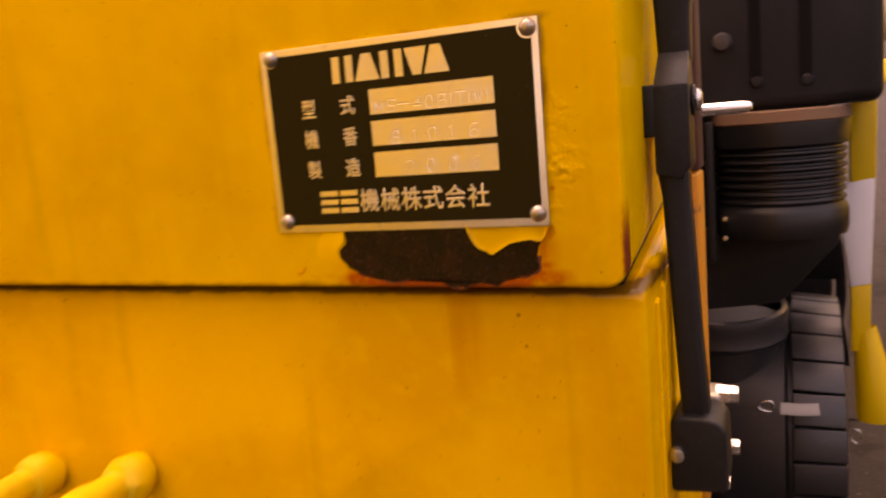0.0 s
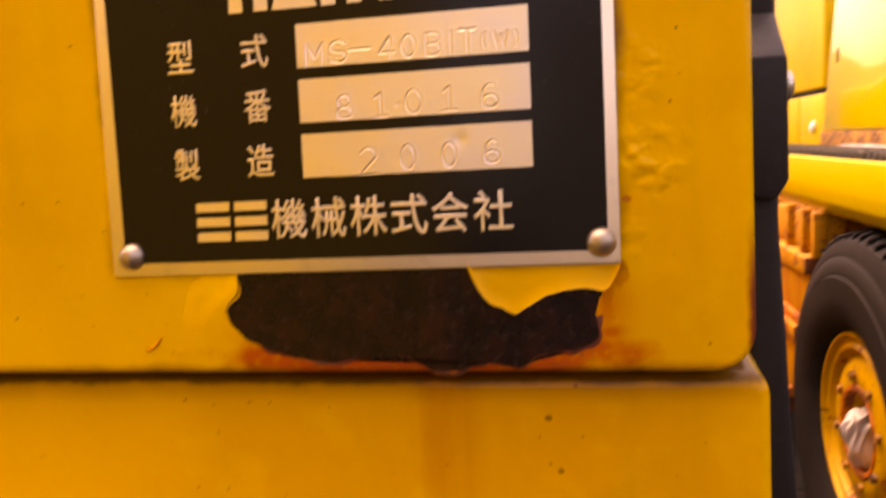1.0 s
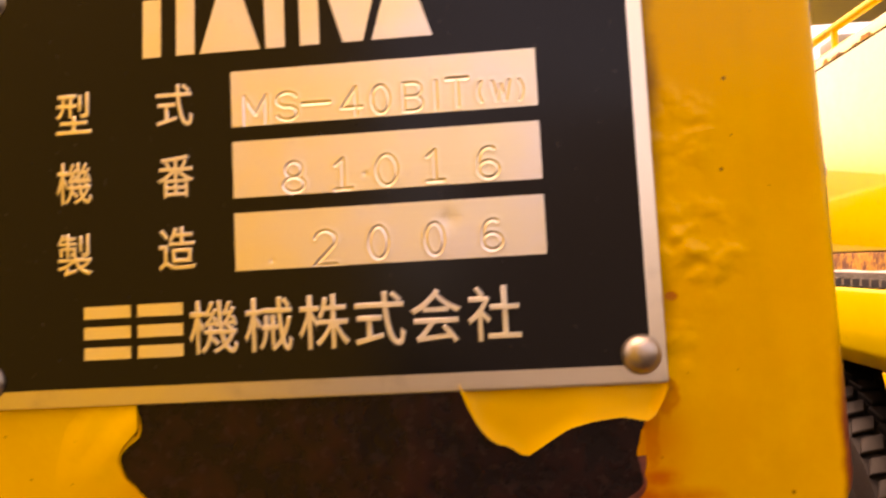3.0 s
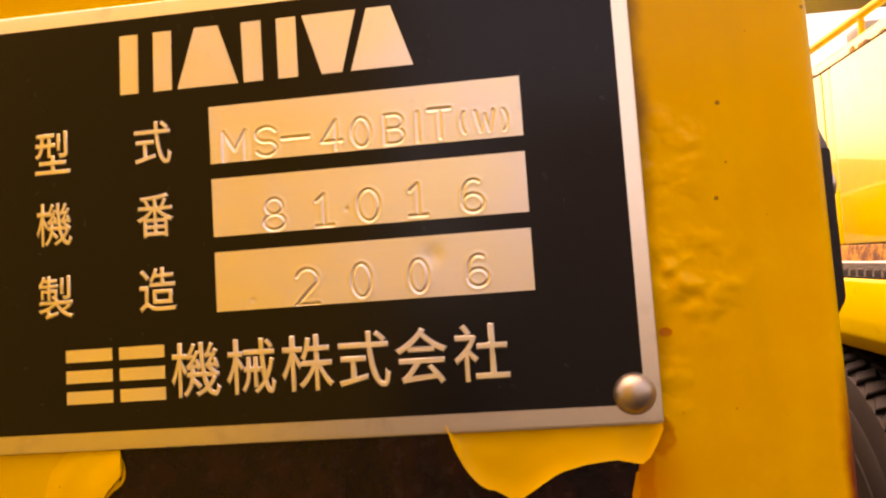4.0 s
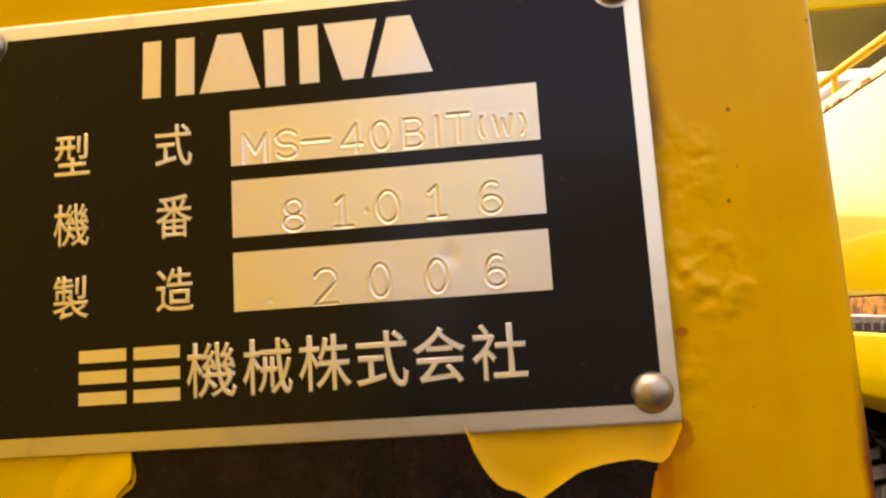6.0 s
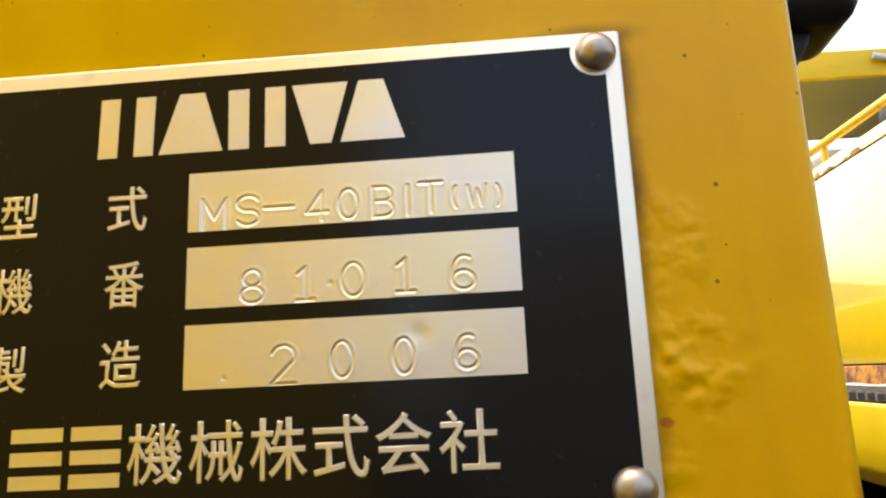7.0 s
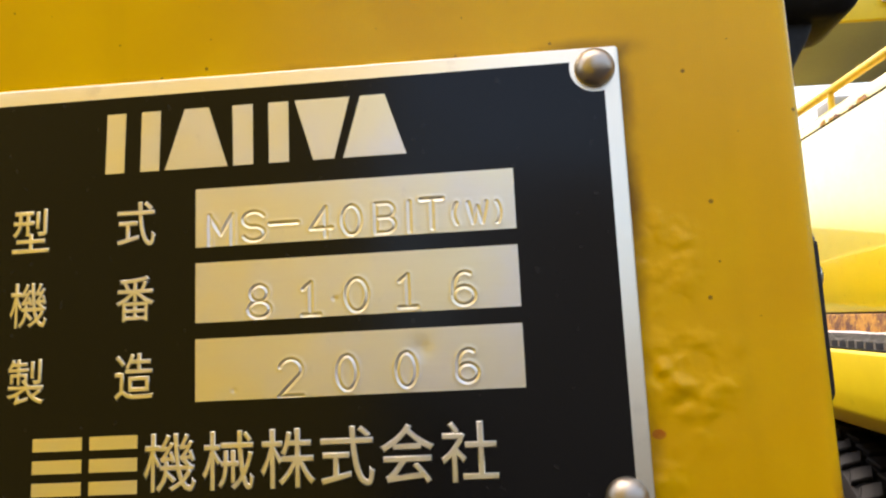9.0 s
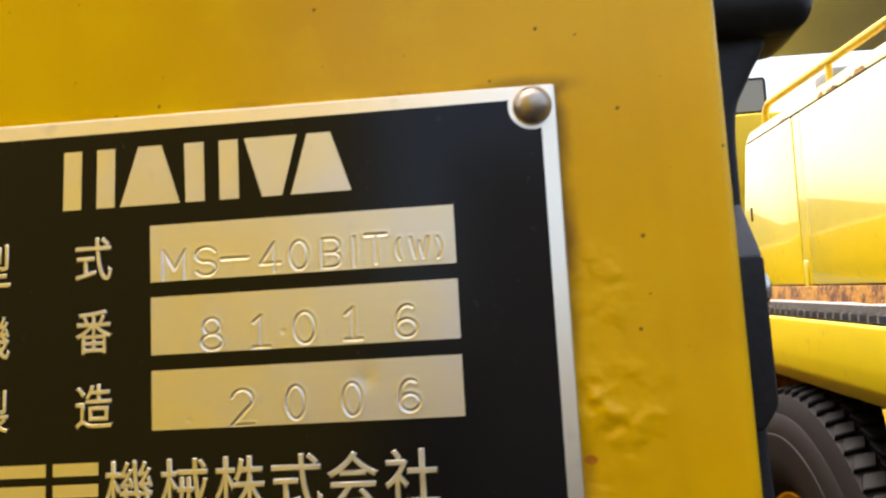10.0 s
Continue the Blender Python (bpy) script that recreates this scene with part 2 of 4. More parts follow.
cloth = plain_paint("white_cloth", (0.62, 0.60, 0.58), 0.9, 0.0, 0.0, 0.3)
pale_strip = plain_paint("pale_strip", (0.62, 0.56, 0.56), 0.4, 0.1)
yellow_worn = plain_paint("worn_yellow_paint", (0.72, 0.47, 0.010), 0.4, 0.2, 0.12)
yellow_rusty = plain_paint("rusty_yellow_paint", (0.54, 0.245, 0.005), 0.55, 0.0, 0.48)
rust_post = plain_paint("dark_red_rust_paint", (0.055, 0.012, 0.007), 0.60, 0.0, 0.25)
riser_paint = streaked("streaked_riser_paint")
rust_dark = plain_paint("dark_rust_paint", (0.15, 0.045, 0.015), 0.65, 0.0, 0.35)
rust_end = plain_paint("orange_rust_paint", (0.62, 0.17, 0.008), 0.6, 0.0, 0.60)
orange_strip = plain_paint("rusty_orange_paint", (0.62, 0.24, 0.012), 0.45, 0.10, 0.36)
pin_paint = plain_paint("thick_yellow_paint", (0.84, 0.56, 0.03), 0.28, 0.3, 0.05)
white_band = plain_paint("white_tape", (0.75, 0.75, 0.76), 0.4, 0.1)


def dark(name, base, rough, scale=60.0, depth=0.0004, dusty=0.12, spec=0.5):
    m = shader(name, base, rough, 0.0, 0.0, spec)
    big, fine = grain(m, scale * 0.15, 4), grain(m, scale * 6, 5)
    c = blend(m, calc(m, "MULTIPLY", ramp(m, big, 0.45, 0.75), dusty * 2), base, (0.085, 0.090, 0.105))
    c = blend(m, calc(m, "MULTIPLY", ramp(m, fine, 0.55, 0.7), dusty), c, (0.120, 0.126, 0.145))
    return finish(m, c, calc(m, "ADD", rough - 0.06, calc(m, "MULTIPLY", fine, 0.15)), fine, depth, 0.6)


rubber = dark("black_rubber", (0.010, 0.0100, 0.011), 0.42, 60.0, 0.0003, 0.04, 0.24)
near_tyre = dark("sidewall_rubber", (0.012, 0.0125, 0.014), 0.40, 30.0, 0.0006, 0.07, 0.6)
bellows_rubber = dark("glossy_rubber", (0.008, 0.0082, 0.009), 0.36, 60.0, 0.0003, 0.04, 0.36)
brown_flange = dark("brown_rusted_steel", (0.22, 0.125, 0.070), 0.65, 60.0, 0.0005, 0.3, 0.3)
grey_strap = dark("grey_strap_metal", (0.22, 0.22, 0.21), 0.45, 60.0, 0.0003, 0.2, 0.5)
# greyer rubber; on the latch shoulder it carries painted-in sky light
lighter_rubber = dark("lighter_rubber", (0.034, 0.032, 0.033), 0.38, 60.0, 0.0003, 0.10, 0.5)
plastic = dark("black_plastic", (0.0085, 0.0096, 0.0110), 0.42, 60.0, 0.0003, 0.04, 0.24)
tyre_rubber = dark("tyre_rubber", (0.0105, 0.0098, 0.0108), 0.60, 30.0, 0.001, 0.05, 0.16)
inside = dark("dark_cavity", (0.004, 0.0036, 0.0036), 0.8, 60.0, 0.0004, 0.02, 0.12)
canopy_grey = dark("grey_sheet", (0.26, 0.28, 0.32), 0.6, 10.0, 0.0002, 0.1)
slat_grey = dark("worn_grey_steel", (0.10, 0.095, 0.095), 0.5, 40.0, 0.0004, 0.25)


def metal(name, base, rough, brushed=None, dirt=0.25, dirt_color=(0.10, 0.07, 0.045)):
    m = shader(name, base, rough, 1.0)
    fine = grain(m, 900.0, 4, 0.6, None, brushed)
    mid = grain(m, 160.0, 6)
    c = blend(m, calc(m, "MULTIPLY", ramp(m, mid, 0.55, 0.8), dirt), base, dirt_color)
    r = calc(m, "ADD", rough - 0.05, calc(m, "MULTIPLY", mid, 0.14))
    return finish(m, c, r, fine, 0.00004, 0.5)


aluminium = metal("brushed_aluminium", (0.80, 0.78, 0.74), 0.34, (0.05, 1.0, 1.0), 0.06)
# blotchy metal; its warm tone also holds painted-in yellow reflection
_c = blend(aluminium, ramp(aluminium, grain(aluminium, 40.0, 4), 0.35, 0.70), (0.83, 0.755, 0.54), (0.77, 0.745, 0.75))
_c = blend(aluminium, calc(aluminium, "MULTIPLY", ramp(aluminium, grain(aluminium, 320.0, 5), 0.62, 0.78), 0.16), _c, (0.45, 0.41, 0.35))
finish(aluminium, _c)
# border tinted warm in its base colour for the yellow it reflects
aluminium_edge = metal("aluminium_border", (0.81, 0.74, 0.58), 0.34, (0.05, 1.0, 1.0), 0.22)
rivet_metal = metal("dull_rivet_steel", (0.43, 0.37, 0.30), 0.35, None, 0.45)
bright_steel = metal("bright_steel", (0.90, 0.88, 0.84), 0.10, None, 0.05)
chrome = metal("bright_zinc", (0.62, 0.61, 0.58), 0.24, None, 0.35)
dull_zinc = metal("dull_zinc", (0.36, 0.35, 0.32), 0.5, None, 0.3)
field = shader("black_enamel_field", (0.0030, 0.0026, 0.0028), 0.16, 0.0, 0.0, 0.26)
finish(field, blend(field, calc(field, "MULTIPLY", ramp(field, grain(field, 700.0, 3), 0.66, 0.72), 0.20), (0.0030, 0.0026, 0.0028), (0.05, 0.046, 0.042)), calc(field, "ADD", 0.09, calc(field, "MULTIPLY", grain(field, 45.0, 4), 0.16)))

bare = shader("bare_rusted_steel", (0.03, 0.012, 0.010), 0.5, 0.0, 0.0, 0.2)
_a, _b = grain(bare, 130.0, 6, 0.65), grain(bare, 420.0, 5)
_c = blend(bare, ramp(bare, _a, 0.38, 0.70), (0.0060, 0.0030, 0.0032), (0.024, 0.0070, 0.0055))
_c = blend(bare, calc(bare, "MULTIPLY", ramp(bare, _b, 0.60, 0.75), 0.18), _c, (0.075, 0.026, 0.022))
finish(bare, _c, ramp(bare, _b, 0.2, 1.3), _a, 0.0004, 0.8)

rust_red = shader("red_rust_edge", (0.2, 0.03, 0.01), 0.6)
_a, _b = grain(rust_red, 260.0, 5, 0.6), grain(rust_red, 90.0, 4)
_c = blend(rust_red, ramp(rust_red, _a, 0.35, 0.65), (0.20, 0.034, 0.008), (0.05, 0.011, 0.008))
_c = blend(rust_red, ramp(rust_red, _b, 0.56, 0.66), _c, (0.44, 0.10, 0.004))
finish(rust_red, _c, None, _a, 0.0004, 0.8)

asphalt = shader("asphalt", (0.05, 0.05, 0.05), 0.9, 0.0, 0.0, 0.1)
_a, _b, _d = grain(asphalt, 2.2, 5), grain(asphalt, 160.0, 5, 0.7), grain(asphalt, 14.0, 6)
_c = blend(asphalt, ramp(asphalt, _b, 0.35, 0.75), (0.012, 0.012, 0.0125), (0.040, 0.038, 0.039))
_c = blend(asphalt, calc(asphalt, "MULTIPLY", ramp(asphalt, _a, 0.5, 0.7), 0.5), _c, (0.036, 0.033, 0.032))
_c = blend(asphalt, calc(asphalt, "MULTIPLY", ramp(asphalt, _d, 0.62, 0.7), 0.4), _c, (0.070, 0.060, 0.054))
_v = node(asphalt, "ShaderNodeTexVoronoi")
_v.inputs["Scale"].default_value = 24.0
wire(asphalt, place(asphalt), _v.inputs["Vector"])
_c = blend(asphalt, calc(asphalt, "MULTIPLY", ramp(asphalt, _v.outputs["Distance"], 0.16, 0.10), ramp(asphalt, _d, 0.48, 0.62)), _c, (0.09, 0.08, 0.075))
_c = blend(asphalt, calc(asphalt, "MULTIPLY", ramp(asphalt, grain(asphalt, 5.0, 6, 0.65), 0.50, 0.62), 0.75), _c, (0.010, 0.010, 0.011))
finish(asphalt, _c, None, _b, 0.004, 0.9)

rusted = shader("rusted_sill", (0.16, 0.06, 0.02), 0.75)
_a, _b = grain(rusted, 22.0, 7, 0.7), grain(rusted, 120.0, 5)
_c = blend(rusted, ramp(rusted, _a, 0.4, 0.62), (0.40, 0.19, 0.02), (0.09, 0.030, 0.014))
_c = blend(rusted, ramp(rusted, _b, 0.58, 0.66), _c, (0.55, 0.30, 0.03))
finish(rusted, _c, None, _b, 0.002, 0.7)

wall_paint = shader("ochre_wall_paint", (0.62, 0.41, 0.05), 0.7)
finish(wall_paint, blend(wall_paint, grain(wall_paint, 1.2, 6), (0.46, 0.33, 0.013), (0.39, 0.275, 0.010)), None, grain(wall_paint, 40.0, 4), 0.002, 0.5)

far_wall_paint = shader("grey_wall_paint", (0.22, 0.22, 0.225), 0.8)
finish(far_wall_paint, blend(far_wall_paint, grain(far_wall_paint, 0.8, 6), (0.20, 0.20, 0.205), (0.26, 0.257, 0.25)), None, grain(far_wall_paint, 30.0, 4), 0.002, 0.5)

# ---- mesh helpers ----


def part(name, bm, material, parent, label="", smooth=True):
    me = bpy.data.meshes.new(name)
    bm.normal_update()
    bm.to_mesh(me)
    bm.free()
    me.materials.append(material)
    if smooth:
        for p in me.polygons:
            p.use_smooth = True
        me.set_sharp_from_angle(angle=radians(35))
    ob = new(name, me)
    ob.parent = parent
    if label:
        ob["label"] = label
    return ob


def empty(name, m, label, category):
    ob = new(name)
    ob.matrix_world = m
    return tagged(ob, label, category)


def block(x0, x1, y0, y1, z0, z1, bevel=0.0, seg=3, bm=None):
    bm = bm or bmesh.new()
    got = bmesh.ops.create_cube(bm, size=1.0, matrix=Matrix.LocRotScale(((x0 + x1) / 2, (y0 + y1) / 2, (z0 + z1) / 2), None, (x1 - x0, y1 - y0, z1 - z0)))
    if bevel:
        edges = list({e for v in got["verts"] for e in v.link_edges})
        bmesh.ops.bevel(bm, geom=edges, offset=bevel, segments=seg, affect="EDGES", profile=0.5)
    return bm


def lathe(profile, steps=32, m=None, bm=None, span=2 * math.pi):
    """A solid turned about z from (radius, height) pairs, then moved by m."""
    bm = bm or bmesh.new()
    full = span > 6.28
    count = steps if full else steps + 1
    rings = []
    for i in range(count):
        a = span * i / steps
        rings.append([bm.verts.new((m or Matrix()) @ Vector((r * math.cos(a), r * math.sin(a), h))) for r, h in profile])
    for i in range(steps):
        a, b = rings[i], rings[(i + 1) % count]
        for j in range(len(profile) - 1):
            bm.faces.new((a[j], b[j], b[j + 1], a[j + 1]))
    bmesh.ops.remove_doubles(bm, verts=bm.verts[:], dist=1e-6)
    bmesh.ops.recalc_face_normals(bm, faces=bm.faces[:])
    return bm


def along(points, radius, sides=12, closed=False, bm=None, flat=1.0):
    """A round rod through the points."""
    bm = bm or bmesh.new()
    pts = [Vector(p) for p in points]
    n = len(pts)
    rings, side = [], None
    for i, p in enumerate(pts):
        a = pts[(i - 1) % n] if closed or i else p
        b = pts[(i + 1) % n] if closed or i < n - 1 else p
        d = (b - a).normalized()
        side = (side - side.dot(d) * d).normalized() if side else d.orthogonal().normalized()
        up = d.cross(side)
        rings.append([bm.verts.new(p + radius * (math.cos(k * 2 * math.pi / sides) * side + flat * math.sin(k * 2 * math.pi / sides) * up)) for k in range(sides)])
    for i in range(n if closed else n - 1):
        a, b = rings[i], rings[(i + 1) % n]
        for k in range(sides):
            bm.faces.new((a[k], a[(k + 1) % sides], b[(k + 1) % sides], b[k]))
    if not closed:
        bm.faces.new(rings[0][::-1])
        bm.faces.new(rings[-1])
    return bm


def outline(points, y0, y1, bevel=0.0, seg=2, bm=None):
    """A flat shape in x and z, from depth y0 (front) to y1."""
    bm = bm or bmesh.new()
    front = [bm.verts.new((x, y0, z)) for x, z in points]
    f = bm.faces.new(front)
    got = bmesh.ops.extrude_face_region(bm, geom=[f])
    back = [v for v in got["geom"] if isinstance(v, bmesh.types.BMVert)]
    bmesh.ops.translate(bm, verts=back, vec=(0, y1 - y0, 0))
    bmesh.ops.recalc_face_normals(bm, faces=bm.faces[:])
    if bevel:
        edges = [e for e in bm.edges if all(abs(v.co.y - y0) < 1e-7 for v in e.verts)]
        bmesh.ops.bevel(bm, geom=edges, offset=bevel, segments=seg, affect="EDGES", profile=0.5)
    return bm


def rounded(points, radius, steps=5):
    """The same corners, each rounded off."""
    out = []
    n = len(points)
    for i in range(n):
        p, a, b = (Vector(points[j % n]) for j in (i, i - 1, i + 1))
        r = min(radius, (a - p).length * 0.45, (b - p).length * 0.45)
        s, e = p + (a - p).normalized() * r, p + (b - p).normalized() * r
        for k in range(steps + 1):
            t = k / steps
            out.append(tuple((1 - t) ** 2 * s + 2 * t * (1 - t) * p + t * t * e))
    return out


def hexagon(m, across, height, bm=None):
    r = across / math.sqrt(3)
    return lathe([(0, 0), (r, 0), (r, height * 0.85), (r * 0.9, height), (0, height)], 6, m, bm)

# ---- ground and surroundings ----
GROUND = -0.25
bm = bmesh.new()
bmesh.ops.create_grid(bm, x_segments=2, y_segments=2, size=600, matrix=Matrix.Translation((0, 0, GROUND)))
tagged(part("ground", bm, asphalt, None, "", False), "dark grey worn asphalt yard", "ground", kind="structure")
tagged(part("ground_joint", block(0.1, 1.7, 2.622, 2.634, GROUND - 0.004, GROUND + 0.004), inside, None), "dark joint line in the asphalt", "joint", kind="structure")
# unseen ochre wall, added to reflect yellow into the plate and block left light
tagged(part("reflected_wall_south", block(-6.0, -0.30, -1.9, -1.75, GROUND, 4.4, 0.01), wall_paint, None), "unseen ochre wall added for yellow reflections", "wall", kind="structure")
# unseen grey wall, added so the plate's lower half reflects something darker
tagged(part("reflected_wall_far", block(-0.5, 14.0, -7.3, -7.0, GROUND, 3.3, 0.01), far_wall_paint, None), "unseen grey wall added to darken low reflections", "wall", kind="structure")
# hidden wall, added only to end the sky reflected in the hood
tagged(part("reflected_wall_north", block(-14.0, -0.45, 11.0, 11.3, GROUND, 2.02, 0.01), far_wall_paint, None), "unseen grey wall added to cut off the sky in the hood reflection", "wall", kind="structure")

# ---- the machine with the plate; its panel leans back a little ----
paver = empty("asphalt_paver", TILT, "orange-yellow road paver with chipped paint and rust", "paver")


def sheared(bm, slope, below):
    for v in bm.verts:
        if v.co.z < below:
            v.co.z += slope * max(0.0, v.co.y)
    return bm


def folded(x0, x1, y0, y1, z0, z1, corner, fold, low):
    """A sheet-metal cover: one rounded corner in front view, soft folds elsewhere."""
    bm = block(x0, x1, y0, y1, z0, z1)
    zc = z0 if low else z1
    edges = [e for e in bm.edges if all(abs(v.co.x - x1) < 1e-6 and abs(v.co.z - zc) < 1e-6 for v in e.verts)]
    bmesh.ops.bevel(bm, geom=edges, offset=corner, segments=6, affect="EDGES", profile=0.5)
    edges = [e for e in bm.edges if all(abs(v.co.y - y0) < 1e-6 for v in e.verts)]
    bmesh.ops.bevel(bm, geom=edges, offset=fold, segments=5, affect="EDGES", profile=0.5)
    return bm


part("upper_cover", sheared(folded(-0.70, 0.0882, 0.0, 0.17, 0.9707, 1.34, 0.009, 0.0019, True), 0.17, 1.1), paint, paver)
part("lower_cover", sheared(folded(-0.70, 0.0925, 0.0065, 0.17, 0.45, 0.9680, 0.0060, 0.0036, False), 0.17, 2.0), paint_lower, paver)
# dark strip set back in the joint, stands in for the gap's shade
part("joint_backing", sheared(block(-0.68, 0.0840, 0.012, 0.165, 0.962, 0.985), 0.17, 2.0), inside, paver, "dark backing strip set into the joint")
# layered sheet edges down the side of the lower cover
for y in (0.028, 0.046, 0.066):
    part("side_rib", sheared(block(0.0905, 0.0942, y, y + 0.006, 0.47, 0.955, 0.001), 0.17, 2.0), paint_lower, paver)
part("side_post", block(0.074, 0.0958, 0.176, 0.206, 0.80, 0.999, 0.002), orange_strip, paver, "rusty orange side post")
part("side_post", block(0.074, 0.0962, 0.176, 0.206, 1.0, 1.30, 0.002), rust_post, paver, "dark rusted side post")
part("side_post", block(0.06, 0.0745, 0.262, 0.30, 0.50, 1.30, 0.002), rusted, paver, "dark rusted inner post")

part("main_frame", block(-0.62, -0.12, 0.175, 1.40, 0.02, 1.30, 0.02), inside, paver, "black main frame")
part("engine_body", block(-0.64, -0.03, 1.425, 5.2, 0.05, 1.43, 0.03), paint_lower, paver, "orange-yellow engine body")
part("undercarriage", block(-0.62, 0.02, 0.02, 0.165, -0.254, 0.46, 0.01), inside, paver, "black undercarriage")
# hexagon bolts at the foot of the post
part("bolt_bracket", block(0.0850, 0.0975, 0.262, 0.290, 0.800, 0.840, 0.003), dull_zinc, paver, "dull zinc bracket")
for x, y, z, s in ((0.1000, 0.270, 0.838, 0.011), (0.1000, 0.270, 0.800, 0.010), (0.0990, 0.190, 0.8400, 0.007), (0.0990, 0.190, 0.8110, 0.008)):
    part("bolt", hexagon(pose(x - 0.006, y, z, 0, 90, 0), s, 0.014), chrome, paver, "bright zinc hexagon bolt")

# two painted pins that stand out of the lower cover
for x, z in ((-0.2330, 0.866), (-0.1670, 0.872)):
    bm = lathe([(0, 0.072), (0.0062, 0.072), (0.0078, 0.069), (0.0080, 0.062), (0.0078, 0.054), (0.0081, 0.046), (0.0079, 0.037), (0.0081, 0.028), (0.0080, 0.018), (0.0115, 0.016), (0.0125, 0.011), (0.0120, 0.004), (0.010, 0.0), (0, 0)], 24, pose(x, 0.0055, z, 90, 0, 0))
    for v in bm.verts:
        v.co += 0.0016 * noise.noise_vector(v.co * 120) + 0.0006 * noise.noise_vector(v.co * 400)
    part("pin", bm, pin_paint, paver, "thickly painted yellow pin")

# bare patch where the paint came off below the plate, with lifted lips and two flakes


def spline(points, steps=7):
    out = []
    n = len(points)
    for i in range(n):
        p0, p1, p2, p3 = (Vector(points[j % n]) for j in (i - 1, i, i + 1, i + 2))
        for k in range(steps):
            t = k / steps
            out.append(0.5 * (2 * p1 + (p2 - p0) * t + (2 * p0 - 5 * p1 + 4 * p2 - p3) * t * t + (3 * p1 - p0 - 3 * p2 + p3) * t ** 3))
    return out


PEEL = [(-0.0293, 0.9980), (-0.0292, 0.9950), (-0.0284, 0.9927), (-0.0285, 0.9901), (-0.0310, 0.9875), (-0.0321, 0.9856), (-0.0312, 0.9830), (-0.0290, 0.9809), (-0.0258, 0.9785), (-0.0218, 0.9768), (-0.0165, 0.9754), (-0.0125, 0.9743), (-0.0073, 0.9733), (-0.0019, 0.9744), (0.0046, 0.9743), (0.0111, 0.9744), (0.0149, 0.9734), (0.0173, 0.9714), (0.0211, 0.9708), (0.0249, 0.9719), (0.0287, 0.9731), (0.0337, 0.9730), (0.0374, 0.9723), (0.0393, 0.9731), (0.0418, 0.9750), (0.0473, 0.9758), (0.0509, 0.9763), (0.0546, 0.9780), (0.0556, 0.9810), (0.0549, 0.9841), (0.0551, 0.9871), (0.0557, 0.9900), (0.0520, 0.9980)]
edge = [p + Vector((noise.noise(Vector((p.x * 300, 0, p.y * 300))), noise.noise(Vector((p.x * 300, 7, p.y * 300))))) * 0.0007 for p in spline(PEEL, 4)]
for p in edge:
    p.y = max(p.y, 0.9713)
bm = bmesh.new()
bm.faces.new([bm.verts.new((p.x, -0.00022, p.y)) for p in edge])
bmesh.ops.triangulate(bm, faces=bm.faces[:])
bmesh.ops.recalc_face_normals(bm, faces=bm.faces[:])
part("bare_patch", bm, bare, paver, "bare rusted steel where paint flaked off", False)
mid = sum(edge, Vector((0, 0))) / len(edge)
bm = bmesh.new()
rings = []
for i, p in enumerate(edge):
    tangent = (edge[(i + 1) % len(edge)] - edge[i - 1]).normalized()
    out = Vector((tangent.y, -tangent.x))
    if out.dot(p - mid) < 0:
        out = -out
    lift = 0.00035 + 0.0003 * noise.noise(Vector((p.x * 180, 3, p.y * 180)))
    wide = 0.25 + 1.5 * abs(noise.noise(Vector((p.x * 150, 9, p.y * 150))))
    rings.append([bm.verts.new((p.x + out.x * d * wide, y, p.y + out.y * d * wide)) for d, y in ((-0.0001, -0.0003), (-0.0002, -lift), (0.0003, -lift * 0.8), (0.0010, -0.0001), (0.0014, 0.0004))])
for a, b in zip(rings, rings[1:] + rings[:1]):
    if a[1].co.z > 0.9875 and a[1].co.x > 0.02:
        continue
    for j in range(4):
        bm.faces.new((a[j], b[j], b[j + 1], a[j + 1]))
bmesh.ops.recalc_face_normals(bm, faces=bm.faces[:])
for g in bm.faces:
    c = g.calc_center_median()
    if c.z < 0.9835 + 0.003 * noise.noise(Vector((c.x * 160, 0, 5))) and c.x > -0.024:
        g.material_index = 1
lip = part("paint_lip", bm, paint, paver, "lifted and rusting edge of cracked paint")
lip.data.materials.append(rust_red)


def flake(top, low, rise, curl, material, label):
    """A sheet of paint between an upper and a lower line, curling away from the steel."""
    bm = bmesh.new()
    cols, rows = 28, 8
    grid = []
    for i in range(cols + 1):
        u = i / cols
        a, b = top(u), low(u)
        grid.append([bm.verts.new((a[0] + (b[0] - a[0]) * v, -rise - curl * v * v - 0.0003 * noise.noise(Vector((u * 6, v * 3, 1))), a[1] + (b[1] - a[1]) * v)) for v in (k / rows for k in range(rows + 1))])
    for i in range(cols):
        for k in range(rows):
            bm.faces.new((grid[i][k], grid[i + 1][k], grid[i + 1][k + 1], grid[i][k + 1]))
    bmesh.ops.solidify(bm, geom=bm.faces[:], thickness=0.0003)
    bmesh.ops.recalc_face_normals(bm, faces=bm.faces[:])
    return part("paint_flake", bm, material, paver, label)


def trace(points, u):
    """The height at x = u on a line through the points."""
    return float(np.interp(u, [p[0] for p in points], [p[1] for p in points]))


DROOP = [(0.0, 0.9962), (0.03, 0.9930), (0.09, 0.9890), (0.16, 0.9866), (0.22, 0.9862), (0.31, 0.9843), (0.40, 0.9862), (0.52, 0.9886), (0.64, 0.9896), (0.78, 0.9901), (0.89, 0.9893), (0.94, 0.9905), (1.0, 0.9945)]
# cleaner paint, also brightened in colour for the light the flap catches
clean = plain_paint("clean_yellow_paint", (0.92, 0.58, 0.002), 0.45, 0.0, 0.0, 0.0)
